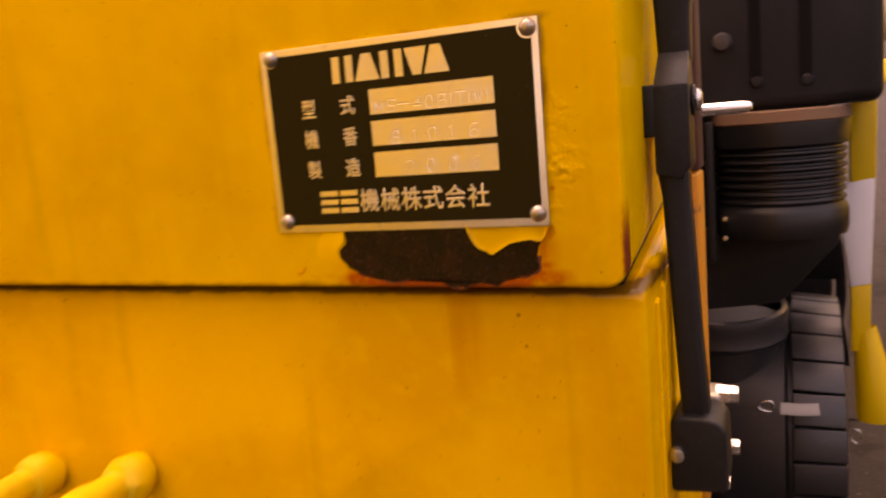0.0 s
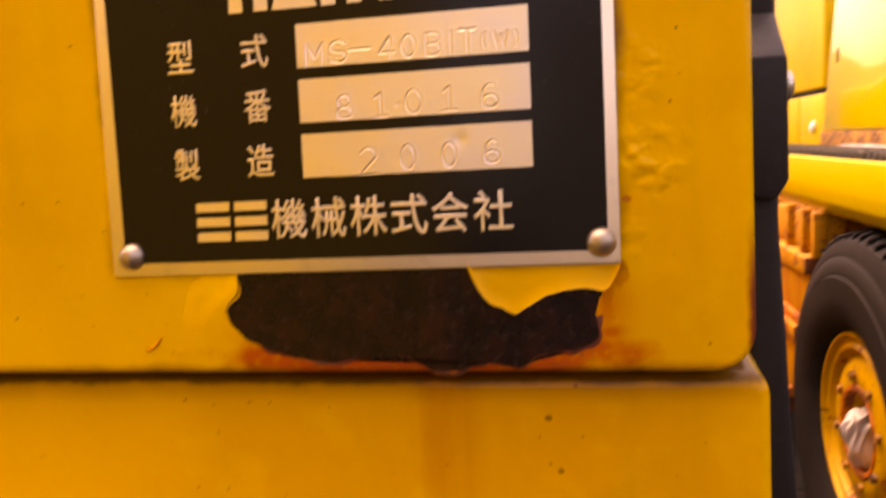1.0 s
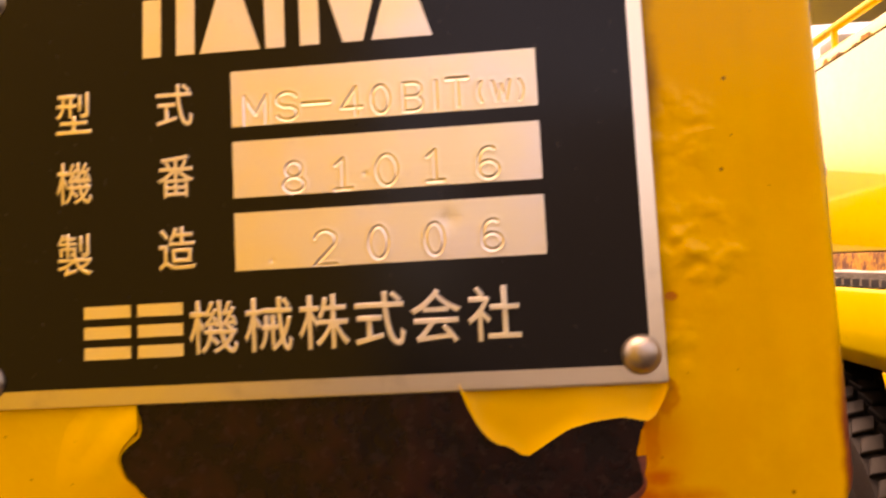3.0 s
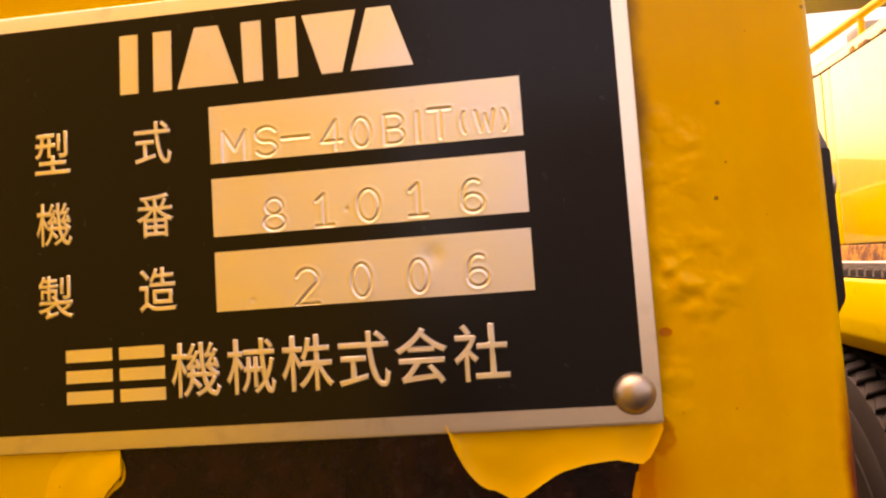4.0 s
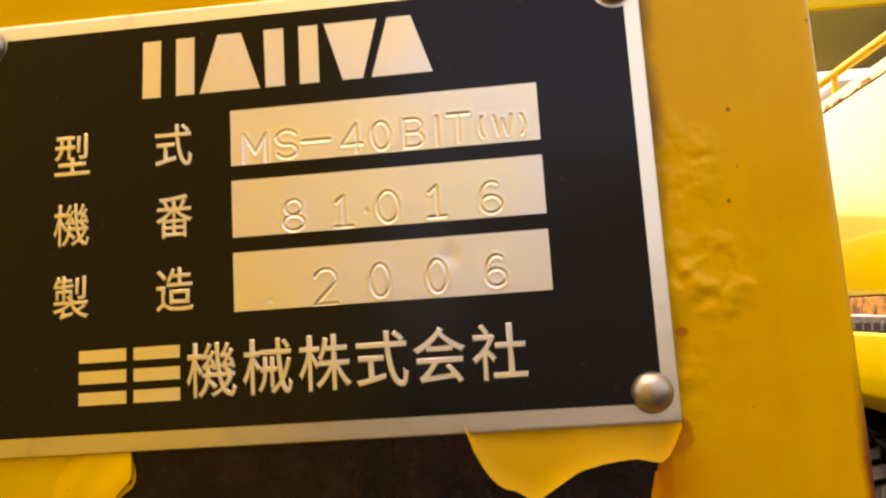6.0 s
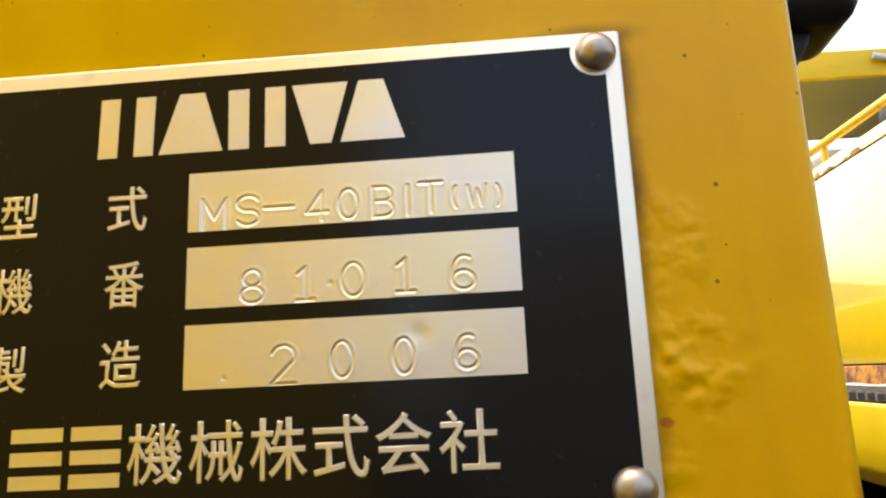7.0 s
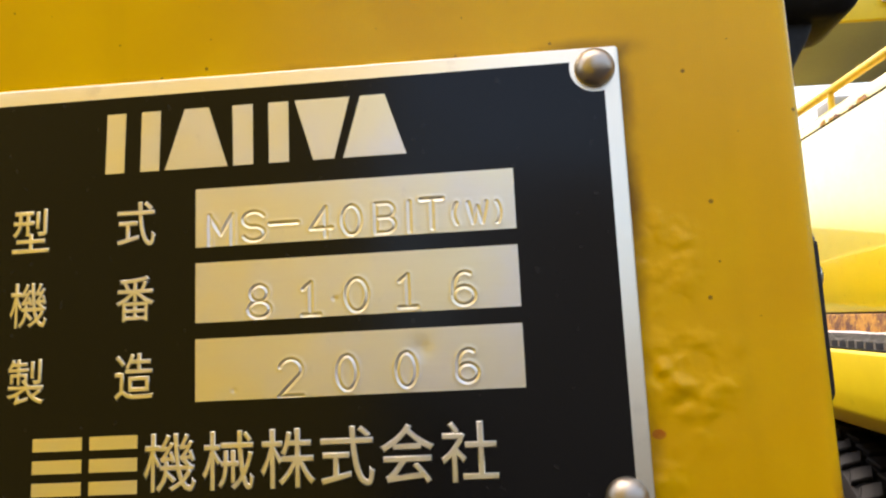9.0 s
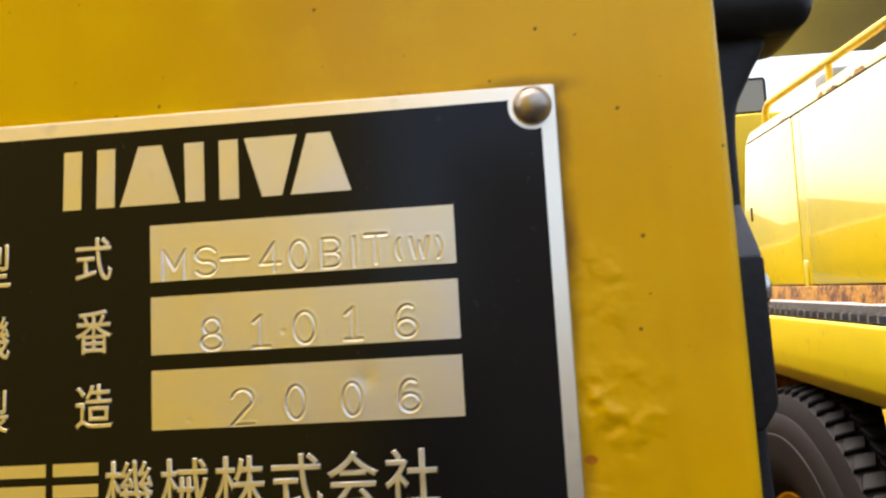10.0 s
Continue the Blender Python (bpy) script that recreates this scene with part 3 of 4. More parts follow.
flake(lambda u: (0.0265 + 0.0335 * u, 0.9968), lambda u: (0.0266 + 0.0334 * u, trace(DROOP, u)), 0.0004, 0.0016, clean, "clean yellow paint flake curling off, caught light painted in")

# lifted sheet of paint on the other side of the bare patch
LEFT = [(0.0, -0.0397), (0.22, -0.0443), (0.42, -0.0457), (0.66, -0.0484), (0.86, -0.0505), (1.0, -0.0480)]
RIGHT = [(0.0, -0.0292), (0.10, -0.0286), (0.24, -0.0285), (0.36, -0.0312), (0.46, -0.0323), (0.58, -0.0314), (0.68, -0.0292), (0.82, -0.0262), (1.0, -0.0235)]
bm = bmesh.new()
rows = []
for k in range(33):
    v = k / 32
    a, b = trace(LEFT, v), trace(RIGHT, v)
    row = []
    for j in range(41):
        u = j / 40
        x, z = a + (b - a) * u, 0.9962 - 0.0195 * v - 0.003 * u * v
        ease = min(1.0, u / 0.45) ** 2 * (3 - 2 * min(1.0, u / 0.45)) * min(1.0, (1 - v) / 0.6) ** 2 * (3 - 2 * min(1.0, (1 - v) / 0.6))
        rise = ease * (0.35 + 0.65 * u) * min(1.0, 0.45 + v / 0.2)
        wave = 1 + 0.45 * noise.noise(Vector((x * 170, 2, z * 170)))
        row.append(bm.verts.new((x, 0.0002 - 0.0011 * rise * wave, z)))
    row.append(bm.verts.new((b - 0.0001, 0.0003, 0.9962 - 0.0195 * v - 0.003 * v)))
    rows.append(row)
for p, q in zip(rows, rows[1:]):
    for j in range(41):
        bm.faces.new((p[j], p[j + 1], q[j + 1], q[j]))
bmesh.ops.recalc_face_normals(bm, faces=bm.faces[:])
if sum(g.normal.y for g in bm.faces) > 0:
    bmesh.ops.reverse_faces(bm, faces=bm.faces[:])
part("paint_blister", bm, paint, paver, "lifted sheet of paint beside the bare patch")
part("paint_crack", along([(-0.0537, -0.0001, 0.9773), (-0.0528, -0.0003, 0.9769), (-0.0515, -0.0004, 0.9774), (-0.0504, -0.0003, 0.9785), (-0.0497, -0.0001, 0.9800)], 0.00026, 8), rust_end, paver, "short curled crack in the paint")

# rubber latch that holds the cover down
part("latch_strap", outline(rounded([(0.0985, 0.900), (0.1100, 0.900), (0.1075, 0.935), (0.1045, 1.000), (0.1045, 1.012), (0.0915, 1.012), (0.0935, 1.000), (0.0962, 0.945)], 0.004), 0.050, 0.062, 0.0025, 3), rubber, paver, "black rubber latch strap")
bm = outline(rounded([(0.0922, 1.0085), (0.1024, 1.0060), (0.1060, 1.0115), (0.1060, 1.0440), (0.0922, 1.0440)], 0.0012), 0.046, 0.066, 0.0008, 2)
part("latch_body", bm, rubber, paver, "black rubber latch block")
bm = bmesh.new()
lo = [bm.verts.new(p) for p in ((0.0924, 0.0465, 1.0438), (0.1059, 0.0465, 1.0438), (0.1059, 0.066, 1.0438), (0.0924, 0.066, 1.0438))]
hi = [bm.verts.new(p) for p in ((0.0934, 0.0570, 1.0572), (0.1054, 0.0570, 1.0572), (0.1054, 0.066, 1.0572), (0.0934, 0.066, 1.0572))]
bm.faces.new(lo[::-1])
bm.faces.new(hi)
for i in range(4):
    bm.faces.new((lo[i], lo[(i + 1) % 4], hi[(i + 1) % 4], hi[i]))
bmesh.ops.recalc_face_normals(bm, faces=bm.faces[:])
bmesh.ops.bevel(bm, geom=bm.edges[:], offset=0.0006, segments=2, affect="EDGES", profile=0.5)
# upward slope: its sky light is put into the lighter rubber colour
part("latch_shoulder", bm, lighter_rubber, paver, "sloping shoulder, sky light painted in as grey")
part("latch_neck", outline(rounded([(0.0934, 1.052), (0.1058, 1.052), (0.1062, 1.074), (0.1070, 1.0812), (0.1115, 1.0895), (0.1155, 1.0960), (0.1160, 1.114), (0.0900, 1.114)], 0.003), 0.0572, 0.069, 0.002, 3), rubber, paver)
bm = block(0.0885, 0.1255, 0.049, 0.079, 1.0970, 1.1320, 0.0065, 5)
part("latch_handle", bm, rubber, paver, "rounded black rubber pull handle")
part("latch_keeper", block(0.0878, 0.0928, 0.046, 0.074, 1.0235, 1.0445, 0.001), plastic, paver)
bm = outline(rounded([(0.0938, 0.8725), (0.1168, 0.8745), (0.1165, 0.9020), (0.1115, 0.9060), (0.0985, 0.9065), (0.0945, 0.9045)], 0.003), 0.044, 0.070, 0.0015, 3)
part("latch_anchor", bm, rubber, paver, "black rubber anchor end")
part("anchor_pin", lathe([(0, 0), (0.0032, 0), (0.0036, 0.001), (0.003, 0.003), (0, 0.0034)], 20, pose(0.0968, 0.0445, 0.890, 90, 0, 0)), chrome, paver, "bright pin end")
part("washer", lathe([(0, 0), (0.0062, 0), (0.0066, 0.0005), (0.0064, 0.0012), (0.005, 0.0015), (0, 0.0015)], 24, pose(0.1062, 0.059, 1.0372, 0, 90, 0)), plastic, paver)
part("nut", lathe([(0.0044, 0), (0.0046, 0.0008), (0.0040, 0.0018), (0.0026, 0.0026), (0, 0.0029)], 24, pose(0.1075, 0.059, 1.0373, 0, 90, 0)), chrome, paver, "worn zinc nut")
part("rod", lathe([(0, 0), (0.0018, 0.0003), (0.0030, 0.0018), (0.0036, 0.005), (0.0040, 0.20), (0, 0.20)], 24, pose(0.1235, 0.205, 1.0330, 0, -90, 0)), bright_steel, paver, "bright round steel rod")

# black housing, bellows and wheel further along the side
housing = part("housing", block(-0.43, 0.2347, 0.658, 1.20, 1.0285, 1.50, 0.014, 4), plastic, paver, "black plastic engine housing with slots")
for x, z in ((0.1107, 1.060), (0.1605, 1.058)):
    part("slot", outline(rounded([(x - 0.0056, z), (x + 0.0056, z), (x + 0.0056, 1.47), (x - 0.0056, 1.47)], 0.005), 0.6556, 0.6576), inside, housing)
    part("slot_screw", lathe([(0, 0), (0.006, 0), (0.007, 0.001), (0.005, 0.004), (0, 0.0045)], 18, pose(x + 0.001, 0.6575, z - 0.001, 90, 0, 0)), plastic, housing)
part("housing_knob", lathe([(0, 0), (0.010, 0), (0.011, 0.004), (0.008, 0.009), (0, 0.010)], 20, pose(0.077, 0.6585, 1.105, 90, 0, 0)), lighter_rubber, housing, "lighter grey round knob")
part("flange", lathe([(0.0, 1.0135), (0.0725, 1.0135), (0.0742, 1.0150), (0.0742, 1.0262), (0.0725, 1.0275), (0.0, 1.0275)], 56, pose(0.1325, 0.700, 0)), brown_flange, paver, "brown rusted flange")
steps = [(0.0, 1.0133), (0.0728, 1.0133), (0.0732, 1.008), (0.0716, 0.989)]
for k in range(7):
    z = 0.9865 - k * 0.0086
    steps += [(0.0650, z - 0.0012), (0.0655, z - 0.0028), (0.0698 - 0.0003 * k, z - 0.0044), (0.0703 - 0.0003 * k, z - 0.0060), (0.0690, z - 0.0074)]
steps += [(0.0665, 0.9235), (0.0690, 0.9190), (0.0712, 0.9150), (0.0712, 0.8960), (0.0690, 0.8880), (0.0, 0.8880)]
part("bellows", lathe(steps, 56, pose(0.1325, 0.700, 0)), bellows_rubber, paver, "black ribbed rubber bellows")
for z in (0.911, 0.889):
    part("clamp_screw", lathe([(0, 0), (0.0028, 0), (0.0028, 0.004), (0, 0.0045)], 14, pose(0.0755, 0.650, z, 90, 0, 0)), chrome, paver)
part("bellows_guard", block(0.0560, 0.0650, 0.655, 0.72, 0.86, 1.02, 0.002), plastic, paver)
# added black sheet, stands in for the shaded space behind the wheel
part("dark_backing", block(-0.40, 0.2140, 1.33, 1.35, 0.10, 1.04, 0.004), inside, paver, "added black backing sheet for the shaded interior")
part("mudguard", outline(rounded([(-0.05, 0.770), (0.0545, 0.783), (0.130, 0.792), (0.196, 0.868), (0.196, 0.886), (-0.05, 0.886)], 0.006), 0.745, 0.760, 0.003), plastic, paver, "black mudguard under the bellows")
part("side_shield", outline([(0.2045, 0.6320), (0.2230, 0.6305), (0.2213, 0.6586), (0.2146, 0.7014), (0.2191, 0.7373), (0.2185, 0.7846), (0.2140, 0.8228), (0.2056, 0.8520), (-0.0500, 0.8680), (-0.0500, 0.7660), (0.2045, 0.7660)], 1.016, 1.024, 0.002), inside, paver, "black curved shield beside the tyre")

HUB = pose(0.125, 0.890, 0.580)
wheel = part("wheel", lathe([(0.0, -0.05), (0.11, -0.05), (0.12, -0.03), (0.12, 0.03), (0.11, 0.05), (0.0, 0.05)], 40, HUB @ pose(0, 0, 0, 0, 90, 0)), yellow_worn, paver)
R = 0.190
bm = lathe([(0.10, -0.070), (0.13, -0.080), (R - 0.032, -0.078), (R - 0.017, -0.074), (R - 0.010, -0.060), (R - 0.008, 0.008), (R - 0.014, 0.012), (R - 0.016, 0.060), (R - 0.022, 0.072), (R - 0.032, 0.077), (0.13, 0.080), (0.10, 0.070)], 96, HUB @ pose(0, 0, 0, 0, 90, 0))
tyre = part("tyre", bm, near_tyre, wheel, "black lugged rubber tyre")
lugs = 28
for i in range(lugs):
    bm = block(0.0165, 0.0765, -0.0195, 0.0195, R - 0.020, R, 0.0025, 2)
    for v in bm.verts:
        if v.co.x > 0.06 and v.co.z > R - 0.010:
            v.co.z -= 0.006
    bm.transform(HUB @ Matrix.Rotation(radians(88.9) + 2 * math.pi * i / lugs, 4, "X"))
    part("lug", bm, near_tyre, tyre)
# wide rubber collar beside the tyre, tapering downwards
profile = [(0, 0.45), (0.050, 0.45), (0.066, 0.700), (0.070, 0.733), (0.0765, 0.737), (0.0785, 0.742), (0.0770, 0.748), (0.0770, 0.764), (0.0785, 0.770), (0.0770, 0.776), (0.0735, 0.779), (0.0700, 0.778), (0.0690, 0.765), (0, 0.765)]
part("duct", lathe(profile, 48, pose(0.061, 0.800, 0.77, 6) @ pose(0, 0, -0.77)), near_tyre, paver, "black rubber duct with a rolled collar")
bm = along([(0.129, 0.690, 0.6765), (0.142, 0.689, 0.6765), (0.156, 0.689, 0.6770), (0.1705, 0.690, 0.6780)], 0.0078, 10, False, None, 0.18)
clip = part("strap_clip", bm, grey_strap, paver, "grey metal strap end with a wire loop")
part("wire_loop", along([(0.1165 + 0.0085 * math.cos(a) - 0.004 * math.cos(a) ** 2, 0.689, 0.6783 + 0.0066 * math.sin(a)) for a in (k * math.pi / 8 for k in range(16))], 0.0011, 8, True), chrome, clip)
part("wire_loop", along([(0.2147 + 0.006 * math.cos(a), 0.775, 0.6145 + 0.009 * math.sin(a)) for a in (k * math.pi / 8 for k in range(16))], 0.0013, 8, True), chrome, clip)

# striped marker pole, carried by the housing
pole = part("marker_pole", outline([(0.2112, 0.930), (0.2395, 0.935), (0.2420, 1.10), (0.2112, 1.10)], 0.806, 0.822, 0.003), yellow_worn, paver, "yellow and white striped marker pole")
part("white_stripe", outline([(0.2112, 0.799), (0.2338, 0.803), (0.2385, 0.9365), (0.1990, 0.930), (0.1995, 0.880), (0.2045, 0.850)], 0.8055, 0.8225, 0.003), white_band, pole, "white tape band")
part("lower_stripe", outline([(0.2118, 0.715), (0.2330, 0.715), (0.2342, 0.804), (0.2112, 0.800)], 0.806, 0.822, 0.003), yellow_worn, pole)
bm = bmesh.new()
rings = []
for z, w, d, cx in ((0.743, 0.0115, 0.010, 0.2280), (0.730, 0.0138, 0.012, 0.2295), (0.703, 0.0182, 0.015, 0.2335), (0.675, 0.0218, 0.018, 0.2375), (0.655, 0.0234, 0.019, 0.2400), (0.636, 0.0236, 0.019, 0.2405), (0.623, 0.0205, 0.017, 0.2395)):
    rings.append([bm.verts.new((cx + w * math.cos(a), 0.815 + d * math.sin(a), z + 0.006 * math.cos(a) * (z > 0.71))) for a in (k * math.pi / 8 for k in range(16))])
for a, b in zip(rings, rings[1:]):
    for k in range(16):
        bm.faces.new((a[k], a[(k + 1) % 16], b[(k + 1) % 16], b[k]))
bm.faces.new(rings[-1])
bmesh.ops.recalc_face_normals(bm, faces=bm.faces[:])
part("pole_boot", bm, yellow_worn, pole, "flared yellow rubber boot")

# ---- the name plate ----
plate = empty("nameplate", TILT, "black and aluminium maker's plate riveted to the yellow cover", "nameplate")
part("backing", outline(rounded([(-0.0604, 0.9951), (0.0603, 0.9951), (0.0603, 1.0710), (-0.0604, 1.0716)], 0.0006, 3), -0.0011, -0.0001, 0.00025), aluminium_edge, plate, "bare aluminium plate edge")


def notched(x0, x1, z0, z1, holes):
    """A rectangle with a round bite out of each corner."""
    pts = []
    for x, z, a0, hx, hz, r in ((x0, z0, 90, -0.0552, 0.9999, holes[0]), (x1, z0, 180, 0.0562, 0.9999, holes[1]), (x1, z1, 270, 0.0564, 1.0675, holes[2]), (x0, z1, 0, -0.0553, 1.0680, holes[3])):
        ring = []
        for k in range(97):
            a = radians(a0 - 45 + 95 - 190 * k / 96)
            p = (hx + r * math.cos(a), hz + r * math.sin(a))
            if x0 < p[0] < x1 and z0 < p[1] < z1:
                ring.append(p)
        pts += ring or [(x, z)]
    return pts


part("black_field", outline(notched(-0.0577, 0.0577, 0.9977, 1.0687, (0.0022, 0.0022, 0.0041, 0.0036)), -0.00125, -0.0010), field, plate, "black enamelled face")

# stamped characters as strokes in a unit cell


def arc(cx, cy, rx, ry, a0, a1, n=14):
    return [(cx + rx * math.cos(radians(a0 + (a1 - a0) * k / n)), cy + ry * math.sin(radians(a0 + (a1 - a0) * k / n))) for k in range(n + 1)]


GLYPHS = {
    "M": [[(0, 0), (0, 1), (0.5, 0.35), (1, 1), (1, 0)]],
    "S": [arc(0.5, 0.74, 0.5, 0.26, 25, 270) + arc(0.5, 0.25, 0.5, 0.25, 90, -155)],
    "-": [[(0, 0.5), (1, 0.5)]],
    "4": [[(0.72, 0), (0.72, 1), (0, 0.28), (1, 0.28)]],
    "0": [arc(0.5, 0.5, 0.5, 0.5, 0, 360, 26)],
    "B": [[(0, 0), (0, 1), (0.55, 1)] + arc(0.55, 0.76, 0.40, 0.24, 90, -90), [(0, 0.52), (0.55, 0.52)] + arc(0.55, 0.26, 0.45, 0.26, 90, -90) + [(0, 0)]],
    "I": [[(0.5, 0), (0.5, 1)]],
    "T": [[(0, 1), (1, 1)], [(0.5, 1), (0.5, 0)]],
    "(": [arc(1.0, 0.5, 0.8, 0.6, 130, 230)],
    ")": [arc(0.0, 0.5, 0.8, 0.6, 50, -50)],
    "W": [[(0, 1), (0.25, 0), (0.5, 0.8), (0.75, 0), (1, 1)]],
    "8": [arc(0.5, 0.75, 0.40, 0.25, -90, 270, 22), arc(0.5, 0.25, 0.5, 0.25, 90, 450, 22)],
    "1": [[(0.15, 0.8), (0.5, 1), (0.5, 0)], [(0.1, 0), (0.9, 0)]],
    "6": [arc(0.55, 0.55, 0.50, 0.45, 60, 180, 12) + [(0.03, 0.3)], arc(0.5, 0.28, 0.48, 0.28, 0, 360, 22)],
    "2": [arc(0.5, 0.72, 0.48, 0.28, 165, -30, 16) + [(0.0, 0.0), (1, 0)]],
}


def stamped(x0, x1, z0, z1, marks, dents=()):
    """An aluminium field with characters pressed into it. marks: character, left, bottom, width, height, depth."""
    step = 0.00011
    nx, nz = int((x1 - x0) / step), int((z1 - z0) / step)
    xs, zs = np.linspace(x0, x1, nx + 1), np.linspace(z0, z1, nz + 1)
    gx, gz = np.meshgrid(xs, zs)
    sink = np.zeros_like(gx)
    for ch, left, low, w, h, depth in marks:
        for stroke in GLYPHS[ch]:
            pts = [(left + u * w, low + v * h) for u, v in stroke]
            for (ax, az), (bx, bz) in zip(pts, pts[1:]):
                dx, dz = bx - ax, bz - az
                t = np.clip(((gx - ax) * dx + (gz - az) * dz) / (dx * dx + dz * dz + 1e-15), 0, 1)
                d = np.hypot(gx - ax - t * dx, gz - az - t * dz)
                groove = depth * np.clip(1 - d / 0.00036, 0, 1) - depth * 0.25 * np.exp(-((d - 0.00054) / 0.00020) ** 2)
                sink = np.where(np.abs(groove) > np.abs(sink), groove, sink)
    for cx, cz, r, depth in dents:
        d2 = ((gx - cx) ** 2 + (gz - cz) ** 2) / r ** 2
        sink += depth * np.exp(-d2)
    ys = -0.00142 + sink
    verts = np.stack([gx, ys, gz], -1).reshape(-1, 3)
    i = np.arange(nz * (nx + 1)).reshape(nz, nx + 1)[:, :-1].ravel()
    faces = np.stack([i, i + 1, i + nx + 2, i + nx + 1], -1)
    me = bpy.data.meshes.new("stamped_field")
    me.from_pydata(verts.tolist(), [], faces.tolist())
    me.polygons.foreach_set("use_smooth", [True] * len(me.polygons))
    me.materials.append(aluminium)
    ob = new("stamped_field", me)
    ob.parent = plate
    ob["label"] = "bare aluminium field with stamped characters"
    return ob


D = 0.00014
BASE, TALL = 1.0424, 0.0048
model = [("M", -0.0080, 1.0420, 0.0038, 0.0050, D), ("S", -0.0023, BASE, 0.0035, TALL, D), ("-", 0.0022, BASE + 0.0002, 0.0046, TALL, D * 1.2), ("4", 0.0090, BASE, 0.0034, TALL, D),
         ("0", 0.0142, BASE, 0.0030, TALL, D), ("B", 0.0197, BASE, 0.0031, TALL, D * 0.9), ("I", 0.0237, BASE, 0.0030, TALL, D), ("T", 0.0271, BASE + 0.0002, 0.0035, TALL, D * 1.2),
         ("(", 0.0320, 1.0429, 0.0017, 0.0037, D), ("W", 0.0347, 1.0431, 0.0029, 0.0033, D * 0.8), (")", 0.0384, 1.0428, 0.0017, 0.0037, D)]
stamped(-0.0104, 0.0422, 1.0418, 1.0516, model)
serial = [(c, x, z, 0.0035, 0.0052, D) for c, x, z in zip("81016", (-0.0015, 0.0070, 0.0145, 0.0227, 0.0316), (1.0298, 1.0298, 1.0300, 1.0302, 1.0301))]
stamped(-0.0104, 0.0422, 1.0294, 1.0392, serial, ((0.0126, 1.0322, 0.0004, 0.0001),))
year = [(c, x, z, w, h, D) for c, x, z, w, h in zip("2006", (0.0034, 0.0128, 0.0223, 0.0317), (1.0171, 1.0177, 1.0178, 1.0181), (0.0037, 0.0031, 0.0030, 0.0033), (0.0058, 0.0054, 0.0053, 0.0050))]
stamped(-0.0104, 0.0422, 1.0169, 1.0268, year, ((0.0262, 1.0236, 0.0016, 0.00013), (-0.0040, 1.0184, 0.0004, 0.00010)))

# headings of the three lines and the maker's line


def character(body, x0, x1, z0, z1):
    curve = bpy.data.curves.new("character", "FONT")
    curve.body = body
    curve.bevel_depth = 0.018
    curve.bevel_resolution = 0
    probe = new("character", curve)
    dg = bpy.context.evaluated_depsgraph_get()
    me = bpy.data.meshes.new_from_object(probe.evaluated_get(dg))
    bpy.data.objects.remove(probe)
    bpy.data.curves.remove(curve)
    bm = bmesh.new()
    bm.from_mesh(me)
    bpy.data.meshes.remove(me)
    us, vs = [v.co.x for v in bm.verts], [v.co.y for v in bm.verts]
    for v in bm.verts:
        u = (v.co.x - min(us)) / (max(us) - min(us))
        w = (v.co.y - min(vs)) / (max(vs) - min(vs))
        v.co = (x0 + (x1 - x0) * u, -0.00128 - v.co.z * 0.008, z0 + (z1 - z0) * w)
    return part("character", bm, aluminium, plate, "", False)


for left, right, z in (("型", "式", 1.0425), ("機", "番", 1.0300), ("製", "造", 1.0174)):
    character(left, -0.0424, -0.0358, z, z + 0.0076)
    character(right, -0.0240, -0.0173, z + 0.0001, z + 0.0077)
for ch, x0, x1 in (("機", -0.0189, -0.0102), ("械", -0.0093, -0.0008), ("株", 0.0001, 0.0090), ("式", 0.0097, 0.0183), ("会", 0.0190, 0.0277), ("社", 0.0285, 0.0374)):
    character(ch, x0, x1, 1.0030, 1.0122)
for x0, x1 in ((-0.0375, -0.0292), (-0.0279, -0.0199)):
    for z in (1.0030, 1.0065, 1.0100):
        part("maker_bar", outline([(x0, z), (x1, z), (x1, z + 0.0021), (x0, z + 0.0021)], -0.00138, -0.0011), aluminium, plate)
# the maker's mark: a row of plain bold shapes
Z0, Z1 = 1.0553, 1.0657
for pts in ([(-0.0262, Z0), (-0.0229, Z0), (-0.0227, Z1), (-0.0260, Z1)], [(-0.0201, Z0), (-0.0168, Z0), (-0.0166, Z1), (-0.0199, Z1)], [(-0.0158, Z0), (-0.0050, Z0), (-0.0082, Z1), (-0.0124, Z1)], [(-0.0040, Z0), (-0.0006, Z0), (-0.0006, Z1), (-0.0041, Z1)], [(0.0021, Z0), (0.0055, Z0), (0.0055, Z1), (0.0021, Z1)],
            [(0.0096, Z0), (0.0131, Z0), (0.0159, Z1), (0.0066, Z1)], [(0.0146, Z0), (0.0251, Z0), (0.0218, Z1), (0.0177, Z1)]):
    part("mark_shape", outline(pts, -0.00138, -0.0011), aluminium, plate)
# round-headed rivets
HEAD = [(0.0, 0.0026), (0.0009, 0.00255), (0.0018, 0.0022), (0.0026, 0.0015), (0.0031, 0.0007), (0.0033, 0.0001), (0.0033, -0.0006), (0.0, -0.0006)]
for x, z in ((-0.0552, 0.9999), (0.0562, 0.9999), (0.0564, 1.0675), (-0.0553, 1.0680)):
    part("rivet", lathe(HEAD, 36, pose(x, -0.0011, z, 90, 0, 0)), rivet_metal, plate, "dull domed steel rivet")

# ---- the second machine, parked alongside ----
roller = empty("work_vehicle", pose(0, 0, -0.004), "lemon-yellow wheeled road machine with rusty steps", "work vehicle")
X0 = 0.673   # face of the fender beam
XH = 0.8985   # face of the hood

